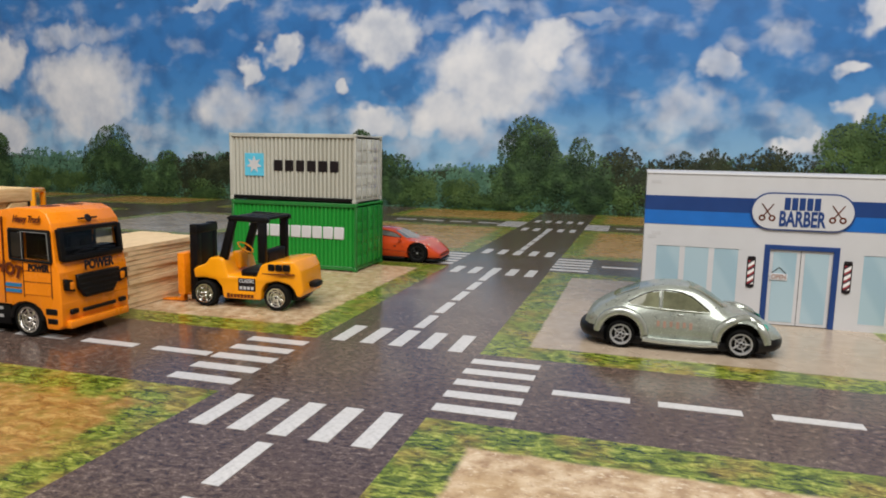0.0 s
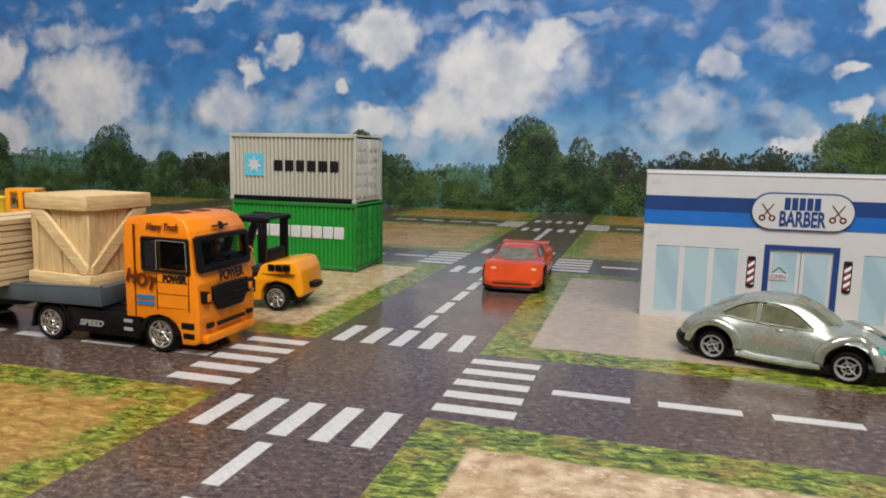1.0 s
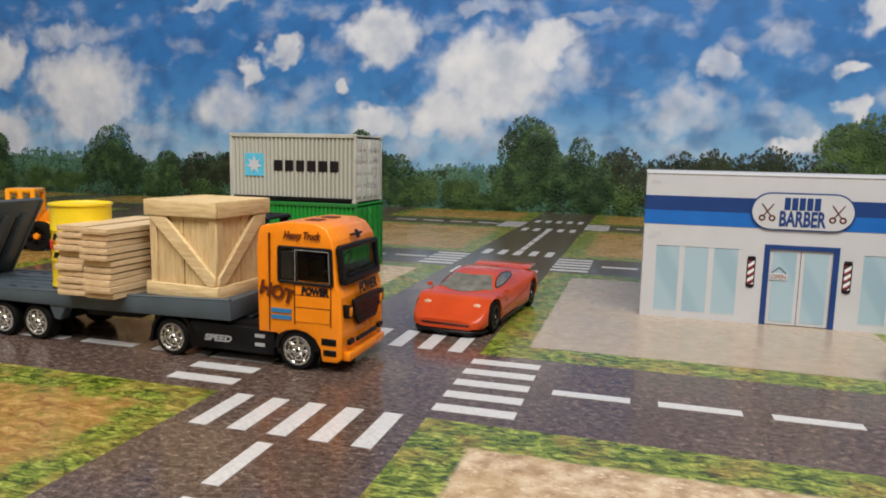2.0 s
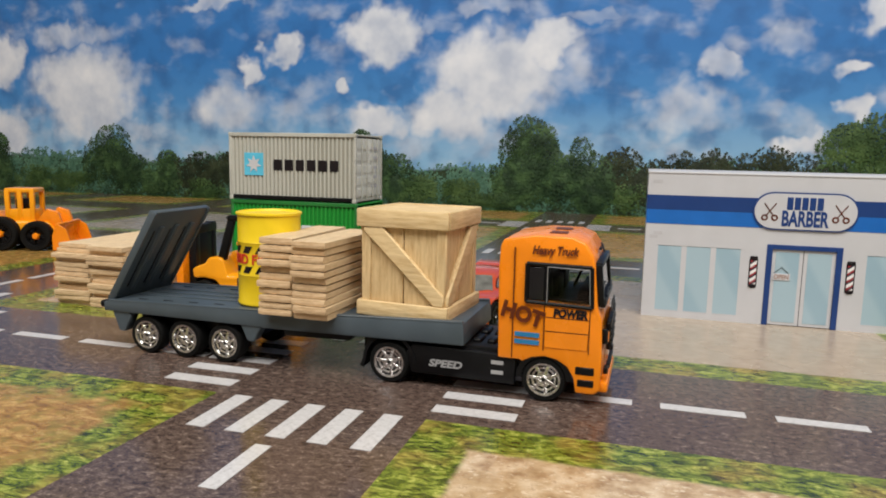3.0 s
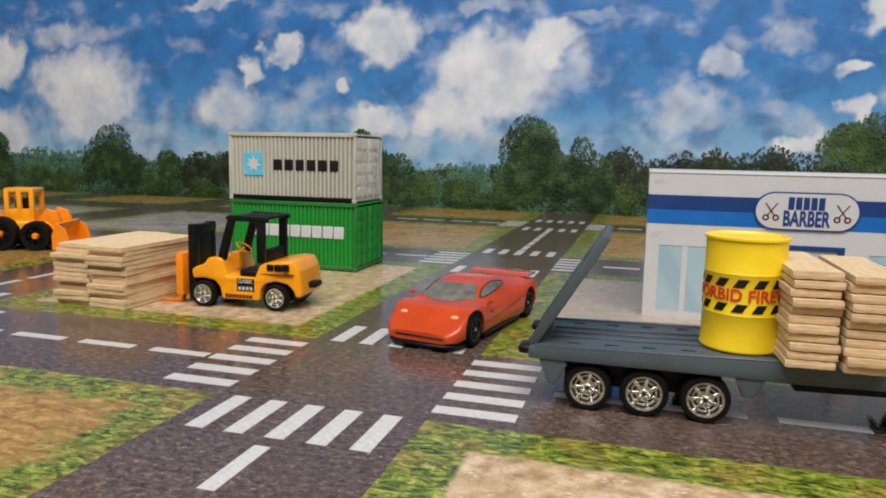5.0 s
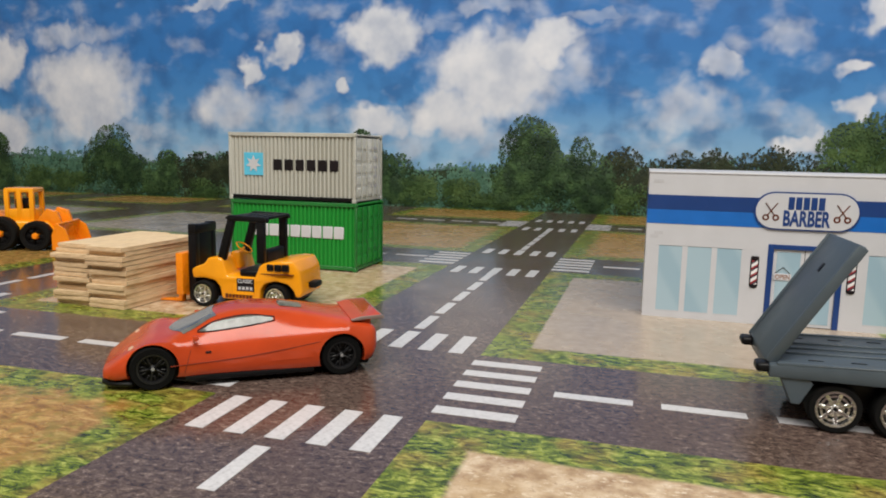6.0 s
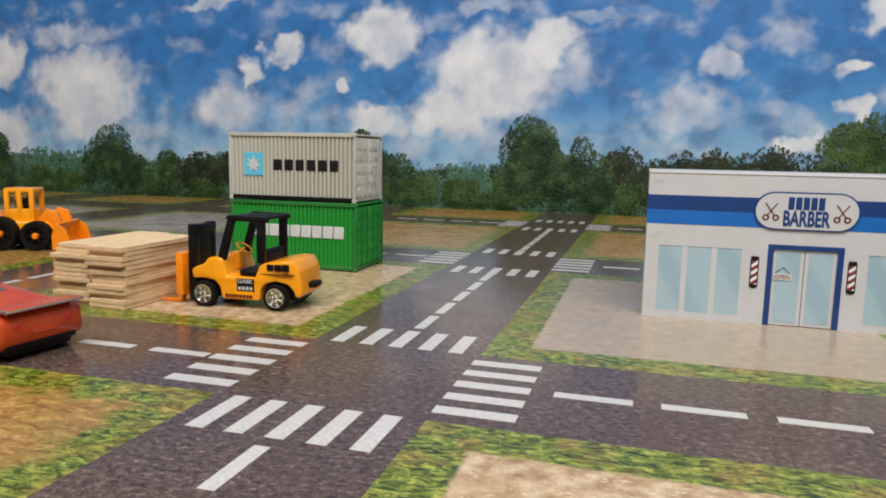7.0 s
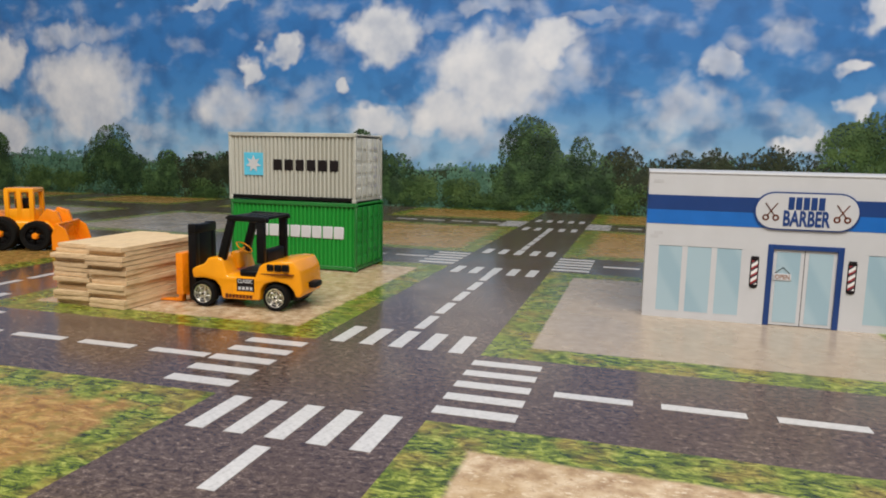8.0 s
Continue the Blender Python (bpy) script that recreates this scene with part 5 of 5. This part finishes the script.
SILVER = paint("silver_glitter_paint", (0.36, 0.395, 0.365), 0.30, 0.50, vary=0.12, scale=2.5, coat=0.35, relief=0.14, flake=0.55)
SILVERTRIM = paint("polished_silver_paint", (0.43, 0.46, 0.43), 0.24, 0.7, vary=0.12, scale=3.0, relief=0.12, flake=0.4)
TINTGLASS = paint("grey_green_window_plastic", (0.15, 0.155, 0.10), 0.10, 0.0, vary=0.45, scale=1.6, spec=0.4, relief=0.01)
REDPAINT = paint("orange_red_enamel", (0.50, 0.058, 0.014), 0.20, 0.0, vary=0.14, scale=0.8, spec=0.35, coat=0.2)
GREYGLASS = paint("smoked_window_plastic", (0.13, 0.13, 0.12), 0.10, vary=0.45, scale=2.0, spec=0.5, coat=0.3, relief=0.01)
TYREBLACK = paint("matt_black_tyre", (0.006, 0.006, 0.006), 0.8, vary=0.2, spec=0.06)
TEAL = paint("teal_lamp_plastic", (0.02, 0.40, 0.30), 0.15, vary=0.1, coat=0.6)
# for door gaps, and for shade painted along the body crease
SEAM_SHADE_RED = paint("dark_red_seam_and_crease_shade", (0.20, 0.024, 0.008), 0.35, vary=0.1)
WINGGREY = paint("rubbed_grey_paint", (0.20, 0.15, 0.13), 0.4, vary=0.2)
DARKRIM = paint("dark_rim_plastic", (0.010, 0.010, 0.011), 0.4, vary=0.1, spec=0.35)
PALE_LAMP = paint("pale_lamp_paint", (0.60, 0.36, 0.24), 0.2, vary=0.1)
GREYRIM = paint("grey_rim_plastic", (0.36, 0.36, 0.37), 0.32, 0.3, vary=0.1)


# ---- silver rounded coupe ----
def beetle():
    t = thing("silver_coupe", at(8.8, 6.5), "silver glitter toy coupe with a domed roof", "car")
    #        x      w     sill  shoulder roof  roof w
    hull = Hull([(-3.02, 0.62, 0.42, 0.70, 0.74, 0.50), (-2.85, 0.95, 0.34, 0.95, 1.05, 0.66), (-2.45, 1.20, 0.30, 1.12, 1.36, 0.72), (-1.85, 1.34, 0.30, 1.20, 1.68, 0.78), (-1.1, 1.25, 0.30, 1.24, 1.98, 0.84), (-0.3, 1.20, 0.30, 1.26, 2.10, 0.88), (0.4, 1.20, 0.30, 1.24, 2.02, 0.86), (1.0, 1.25, 0.30, 1.20, 1.72, 0.82), (1.45, 1.32, 0.30, 1.18, 1.40, 0.80), (1.9, 1.34, 0.30, 1.12, 1.27, 0.74), (2.4, 1.22, 0.32, 0.98, 1.08, 0.66), (2.8, 1.02, 0.36, 0.80, 0.86, 0.56), (3.06, 0.66, 0.46, 0.66, 0.70, 0.42)])
    wells = [(x, 0.48, 0.64, s * 0.78, s * 1.6) for x in (1.83, -1.83) for s in (-1, 1)]
    body = part("body", carve(hull.mesh(), wells), SILVER, t, smooth=50)
    part("underbody", a_box(-2.6, 2.6, -1.18, 1.18, 0.14, 0.42, 0.06), BLACK, t)
    part("inner_well", a_box(-2.5, 2.5, -0.86, 0.86, 0.40, 1.05, 0.06), BLACK, t)
    for s in (-1, 1):
        part("side_window", side_skin(hull, [(0.84, 1.33), (0.2, 1.34), (-0.56, 1.36)], [(0.84, 1.37), (0.2, 1.82), (-0.56, 1.91)], s), TINTGLASS, t, "grey green side window")
        part("side_window", side_skin(hull, [(-0.68, 1.37), (-1.1, 1.39), (-1.6, 1.44)], [(-0.68, 1.89), (-1.1, 1.78), (-1.6, 1.50)], s), TINTGLASS, t, "grey green side window")
        line = lambda pts, r, paint_of, name: part(name, tube(bmesh.new(), [(x, s * (hull.side(x, z) + 0.012), z) for x, z in pts], r, 6), paint_of, t)
        line(smooth_line([(-1.64, 1.50), (-1.1, 1.80), (-0.56, 1.93), (0.2, 1.84), (0.88, 1.37)], 22), 0.022, DARKINK, "window_seal")
        line([(-0.62, 1.36), (-0.62, 1.62), (-0.62, 1.92)], 0.05, SILVERTRIM, "window_pillar")
        line(smooth_line([(-1.64, 1.42), (-0.6, 1.35), (0.88, 1.32)], 12), 0.03, SILVERTRIM, "window_ledge")
        sill = bmesh.new()
        tube(sill, [(-1.14, s * 1.30, 0.38), (-0.6, s * 1.27, 0.33), (0.6, s * 1.27, 0.33), (1.14, s * 1.30, 0.38)], 0.11, 8)
        part("running_board", sill, SILVERTRIM, t)
        for x in (1.83, -1.83):
            lip = bmesh.new()
            pts = []
            for i in range(15):
                a = math.pi * i / 14
                px, pz = x + 0.74 * math.cos(a), 0.50 + 0.72 * math.sin(a)
                pts.append((px, s * (hull.side(px, max(pz, 0.5)) + 0.01), pz))
            tube(lip, pts, 0.15, 10)
            part("fender", lip, SILVERTRIM, t, "polished silver fender lip")
        lamp = bmesh.new()
        lathe(lamp, [(0, 0.07), (0.10, 0.055), (0.15, 0.0)], 16, Matrix.Translation((2.56, s * 0.92, 0.93)) @ Matrix.Rotation(radians(60), 4, "Y") @ Matrix.Rotation(s * -0.4, 4, "X") @ Matrix.Diagonal((1, 1.3, 1, 1)))
        part("headlight", lamp, TEAL, t, "teal green headlight")
        part("door_handle", a_box(-0.12, 0.10, *sorted((s * (hull.side(0, 1.2) - 0.03), s * (hull.side(0, 1.2) + 0.03))), 1.18, 1.23, 0.015, 1), SILVERTRIM, t)
        for i in range(6):
            part("side_scribble", a_box(-0.72 + i * 0.2, -0.63 + i * 0.2, *sorted((s * (hull.side(-0.67 + i * 0.2, 0.9) - 0.03), s * (hull.side(-0.67 + i * 0.2, 0.9) + 0.014))), 0.80 - (i % 2) * 0.04, 0.98), FADEDINK, t, "faint orange lettering bar", smooth=0)
    part("windscreen", top_skin(hull, [(-0.72, 0.20), (0, 0.30), (0.72, 0.20)], [(-0.86, 1.26), (0, 1.50), (0.86, 1.26)]), TINTGLASS, t, "grey green windscreen")
    part("rear_window", top_skin(hull, [(-0.62, -2.05), (0, -2.15), (0.62, -2.05)], [(-0.66, -1.35), (0, -1.3), (0.66, -1.35)]), TINTGLASS, t)
    for x, s in ((2.84, 1), (-2.88, -1)):
        bm = bmesh.new()
        pts = [(x - s * 0.62, -1.16, 0.50), (x - s * 0.12, -0.86, 0.48), (x + s * 0.10, 0, 0.48), (x - s * 0.12, 0.86, 0.48), (x - s * 0.62, 1.16, 0.50)]
        line = [(curve_at([p[1] for p in pts], [p[0] for p in pts], -1.16 + 2.32 * i / 20), -1.16 + 2.32 * i / 20, 0.49) for i in range(21)]
        tube(bm, [(x, y, z - 0.05) for x, y, z in line], 0.26, 10)
        part("bumper", bm, BLACK, t, "black plastic bumper")
    ws = []
    for x in (1.83, -1.83):
        for s in (-1, 1):
            ws.append((wheel(t, x, s * 1.12, 0.45, 0.40, s, GREYRIM, 5, tyre_paint=TYREBLACK, forked=False, inner=0.78, spoke=0.07, rings=((0.40, 0.50),)), x, s * 1.12, 0.45))
    return t, ws


BEETLE, BEETLE_WHEELS = beetle()


# ---- orange-red sports car ----
def sports_car():
    t = thing("sports_car", at(-7.2, 20.6), "orange-red toy sports car with a rear wing and black wheels", "car")
    hull = Hull([(-3.44, 1.24, 0.62, 1.18, 1.24, 1.00), (-3.3, 1.42, 0.42, 1.30, 1.36, 1.05), (-2.9, 1.50, 0.32, 1.37, 1.46, 0.98), (-2.2, 1.52, 0.28, 1.36, 1.58, 0.90), (-1.4, 1.49, 0.26, 1.29, 1.74, 0.86), (-0.6, 1.44, 0.26, 1.22, 1.85, 0.86), (0.2, 1.42, 0.26, 1.18, 1.87, 0.86), (0.9, 1.42, 0.26, 1.16, 1.74, 0.86), (1.5, 1.44, 0.26, 1.18, 1.48, 0.88), (1.95, 1.47, 0.26, 1.23, 1.31, 0.90), (2.3, 1.48, 0.26, 1.25, 1.26, 0.90), (2.6, 1.46, 0.26, 1.20, 1.20, 0.90), (3.0, 1.38, 0.28, 0.98, 1.00, 0.86), (3.35, 1.30, 0.25, 0.72, 0.77, 0.80), (3.62, 1.06, 0.28, 0.54, 0.58, 0.66)])
    wells = [(x, 0.57, 0.635, s * 0.88, s * 1.7) for x in (2.42, -2.42) for s in (-1, 1)]
    part("body", carve(hull.mesh(), wells), REDPAINT, t, smooth=50)
    part("underbody", a_box(-3.3, 3.2, -1.05, 1.05, 0.16, 0.7, 0.1), BLACK, t)
    part("side_sill", a_box(-1.66, 1.66, -1.40, 1.40, 0.16, 0.32, 0.05), BLACK, t)
    splitter = a_prism([(2.9, -1.36), (3.42, -1.20), (3.68, -0.9), (3.71, 0), (3.68, 0.9), (3.42, 1.20), (2.9, 1.36)], 0.12, 0.25, 0.04, 1, "z")
    part("splitter", splitter, BLACK, t)
    for s in (-1, 1):
        part("side_window", side_skin(hull, [(1.28, 1.39), (0.9, 1.42), (0.1, 1.50), (-0.60, 1.59)], [(1.28, 1.42), (0.9, 1.60), (0.1, 1.73), (-0.60, 1.66)], s, 0.012), GREYGLASS, t, "smoked grey side window")
        frame_line = bmesh.new()
        edge = smooth_line([(1.32, 1.385), (0.9, 1.405), (0.1, 1.485), (-0.64, 1.58)], 14) + smooth_line([(-0.64, 1.675), (0.1, 1.745), (0.9, 1.62), (1.32, 1.42)], 14)
        tube(frame_line, [(x, s * (hull.side(x, z) + 0.006), z) for x, z in edge + edge[:1]], 0.02, 6)
        part("window_seal", frame_line, DARKINK, t, "dark window seal")
        gap = bmesh.new()
        tube(gap, [(x, s * (hull.side(x, z) - 0.004), z) for x, z in ((1.52, 1.22), (1.50, 1.0), (1.58, 0.7), (1.66, 0.42))], 0.012, 6)
        part("door_gap", gap, SEAM_SHADE_RED, t)
        part("door_handle", a_box(1.0, 1.14, *sorted((s * (hull.side(1.07, 0.92) - 0.02), s * (hull.side(1.07, 0.92) + 0.02))), 0.89, 0.95, 0.01, 1), DARKINK, t)
        # the crease is a dark red line; its shade is put in the colour
        crease = bmesh.new()
        tube(crease, [(x, s * (hull.side(x, z) + 0.0), z) for x, z in ((2.0, 0.62), (1.0, 0.66), (0, 0.74), (-1.0, 0.88), (-1.8, 1.02))], 0.014, 6)
        part("crease_shade_line", crease, SEAM_SHADE_RED, t)
        intake = side_skin(hull, [(-0.5, 0.56), (-1.1, 0.58), (-1.6, 0.60)], [(-0.5, 0.66), (-1.1, 0.80), (-1.6, 0.92)], s, 0.010)
        part("air_intake", intake, REDPAINT, t)
        lamp = bmesh.new()
        lathe(lamp, [(0, 0.04), (0.10, 0.03), (0.14, 0.0)], 16, Matrix.Translation((2.96, s * 0.92, 1.02)) @ Matrix.Rotation(radians(32), 4, "Y") @ Matrix.Diagonal((0.6, 1.0, 1, 1)))
        part("headlight", lamp, PALE_LAMP, t, "small pale headlight")
        mirror = bmesh.new()
        tube(mirror, [(1.42, s * 1.34, 1.20), (1.38, s * 1.50, 1.32)], 0.03, 6)
        box(mirror, 1.30, 1.44, *sorted((s * 1.44, s * 1.60)), 1.27, 1.40, 0.03, 2)
        part("mirror", mirror, REDPAINT, t)
        part("wing_post", a_prism([(-3.28, 1.22), (-2.88, 1.34), (-2.98, 1.54), (-3.33, 1.54)], s * 1.02 - 0.04, s * 1.02 + 0.04, 0.01, 1), REDPAINT, t)
        tail = bmesh.new()
        lathe(tail, [(0, 0.03), (0.11, 0.02), (0.13, 0)], 14, Matrix.Translation((-3.43, s * 0.82, 1.02)) @ Matrix.Rotation(radians(-90), 4, "Y"))
        part("tail_light", tail, REDINK, t)
    part("windscreen", top_skin(hull, [(-0.74, 0.85), (0, 0.95), (0.74, 0.85)], [(-1.04, 1.68), (0, 2.08), (1.04, 1.68)]), GREYGLASS, t, "smoked grey windscreen")
    part("roof_scoop", top_skin(hull, [(-0.34, -1.45), (0, -1.5), (0.34, -1.45)], [(-0.40, -0.85), (0, -0.8), (0.40, -0.85)]), GREYGLASS, t, "smoked grey engine window")
    wing = a_prism([(-3.62, 1.54), (-3.58, 1.60), (-3.02, 1.575), (-2.72, 1.51), (-2.76, 1.47), (-3.15, 1.51)], -1.20, 1.20, 0.02, 1)
    wing_ob = part("rear_wing", wing, REDPAINT, t, "flat rear wing")
    part("wing_edge", a_prism([(-3.66, 1.50), (-3.66, 1.57), (-3.56, 1.59), (-3.54, 1.53)], -1.22, 1.22, 0.015, 1), WINGGREY, wing_ob, "grey rubbed wing edge")
    for s in (-1, 1):
        part("wing_tip", a_prism([(-3.66, 1.50), (-3.60, 1.61), (-3.0, 1.58), (-2.70, 1.51), (-2.76, 1.46), (-3.15, 1.50)], s * 1.21 - 0.03, s * 1.21 + 0.03, 0.015, 1), WINGGREY, wing_ob)
    part("mouth", a_box(3.36, 3.645, -0.88, 0.88, 0.40, 0.475, 0.03, 1), DARKINK, t, "dark front slot")
    part("plate", a_box(-3.48, -3.42, -0.4, 0.4, 0.74, 0.92, 0.01, 1), REDPAINT, t)
    part("diffuser", a_box(-3.38, -3.0, -1.15, 1.15, 0.34, 0.58, 0.05, 1), BLACK, t)
    ws = []
    for x in (2.42, -2.42):
        for s in (-1, 1):
            ws.append((wheel(t, x, s * 1.22, 0.57, 0.42, s, DARKRIM, 5, tyre_paint=TYREBLACK, nut_paint=GREYRIM), x, s * 1.22, 0.57))
    return t, ws


SPORTS, SPORTS_WHEELS = sports_car()


# ---- what moves: seconds, x, y and heading in mat units and degrees ----
TRUCK_WAY = [(0.0, -11.5, 1.12, 0.0), (0.5, -9.05, 1.10, 0.0), (1.0, -6.40, 1.08, -0.5), (1.5, -3.75, 0.95, 0.0), (1.7, -3.2, 0.92, -0.5), (2.2, -0.4, 0.9, -0.5), (2.8, 3.35, 0.85, -1.0), (2.9, 4.05, 0.82, -1.0), (3.0, 5.25, 0.78, -1.0), (3.1, 5.45, 0.76, -1.0), (3.2, 6.8, 0.68, -1.0), (3.3, 7.5, 0.65, -0.9), (3.4, 7.65, 0.63, -0.9), (3.5, 8.58, 0.60, -0.8), (3.6, 8.75, 0.60, -0.6), (3.7, 9.95, 0.58, -0.4), (3.8, 11.1, 0.58, -0.3), (3.9, 11.35, 0.58, -0.1), (4.0, 12.2, 0.58, 0.0), (4.1, 12.85, 0.58, 0.2), (4.2, 13.2, 0.58, 0.3), (4.3, 14.2, 0.59, 0.4), (4.5, 15.08, 0.60, 0.6), (4.7, 16.4, 0.66, 0.8), (5.3, 19.6, 0.85, 1.0), (5.85, 22.65, 1.02, 0.8), (6.0, 23.8, 1.08, 0.6), (6.1, 23.95, 1.1, 0.6), (6.5, 26.3, 1.15, 0.2), (7.0, 29.3, 1.15, 0.0), (7.5, 32.3, 1.15, 0.0), (8.0, 34.0, 1.15, 0.0)]
COUPE_WAY = [(0.0, 8.80, 6.42, 0.0), (0.35, 8.80, 6.40, 0.0), (0.6, 9.30, 6.25, -7.0), (0.75, 9.85, 6.1, -11.0), (0.9, 10.8, 5.75, -16.0), (1.0, 11.9, 5.28, -19.5), (1.1, 11.95, 5.26, -19.5), (1.2, 13.15, 4.85, -19.0), (1.4, 14.35, 4.45, -17.5), (1.5, 15.0, 4.25, -16.0), (1.7, 15.75, 4.25, -13.0), (2.2, 19.5, 3.2, -12.0), (2.8, 25.0, 1.9, -10.0), (3.6, 33.0, 1.2, -2.0), (4.5, 43.0, 1.15, 0.0), (5.0, 48.0, 1.15, 0.0), (8.0, 48.0, 1.15, 0.0)]
SPORTS_WAY = [(0.0, -7.08, 20.6, 0.0), (0.15, -6.2, 20.6, -2.0), (0.3, -4.8, 20.5, -10.0), (0.4, -2.7, 20.5, -22.0), (0.5, -1.95, 20.4, -30.0), (0.6, -1.4, 20.2, -38.0), (0.7, -0.5, 19.4, -50.0), (0.9, 0.95, 18.3, -72.0), (1.0, 1.70, 16.3, -86.0), (1.1, 1.75, 16.1, -87.0), (1.25, 1.75, 13.6, -92.0), (1.5, 1.7, 10.5, -95.5), (1.7, 1.60, 8.2, -96.0), (1.9, 1.55, 8.1, -96.0), (4.7, 1.55, 8.1, -96.0), (5.0, 1.5, 6.3, -101.0), (5.3, 0.9, 3.6, -112.0), (5.6, -0.5, 1.2, -126.0), (5.8, -1.7, 0.0, -136.0), (5.9, -1.95, -0.31, -138.0), (6.0, -3.2, -0.6, -145.0), (6.1, -3.45, -0.65, -147.0), (6.3, -5.44, -1.0, -156.0), (6.4, -6.65, -0.83, -169.0), (6.5, -8.08, -0.78, -184.0), (6.7, -9.9, -0.8, -187.0), (6.85, -11.6, -1.05, -187.0), (7.0, -12.8, -1.25, -186.0), (7.15, -13.7, -1.25, -185.0), (7.3, -14.9, -1.2, -184.0), (7.5, -17.0, -1.1, -182.0), (8.0, -22.5, -1.0, -180.0)]


def glide(rows, t):
    """A place on a way between its rows."""
    ts = [r[0] for r in rows]
    return [curve_at(ts, [r[k] for r in rows], t) for k in (1, 2, 3)]


def key_vehicle(ob, wheels, rows, load=()):
    walk(ob, [(r[0], at(r[1], r[2], 0, r[3])) for r in rows])
    for thing_on, m in load:
        walk(thing_on, [(r[0], at(r[1], r[2], 0, r[3]) @ m) for r in rows])
    # the wheels roll with the way made good
    times, turns, gone, last = [], [], 0.0, None
    for i in range(81):
        x, y, h = glide(rows, i / 10)
        if last is not None:
            d = (x - last[0]) * math.cos(radians(h)) + (y - last[1]) * math.sin(radians(h))
            gone += min(max(0.0, d), 1.3 * wheels[0][3])
        last = (x, y)
        times.append(i / 10)
        turns.append(gone)
    for hub, x, y, r in wheels:
        walk(hub, [(t, at(x, y, r, 0, 0, math.degrees(g / r))) for t, g in zip(times, turns)])


def motions():
    key_vehicle(TRUCK, TRUCK_WHEELS, TRUCK_WAY, LOAD)
    key_vehicle(BEETLE, BEETLE_WHEELS, COUPE_WAY)
    key_vehicle(SPORTS, SPORTS_WHEELS, SPORTS_WAY)


motions()
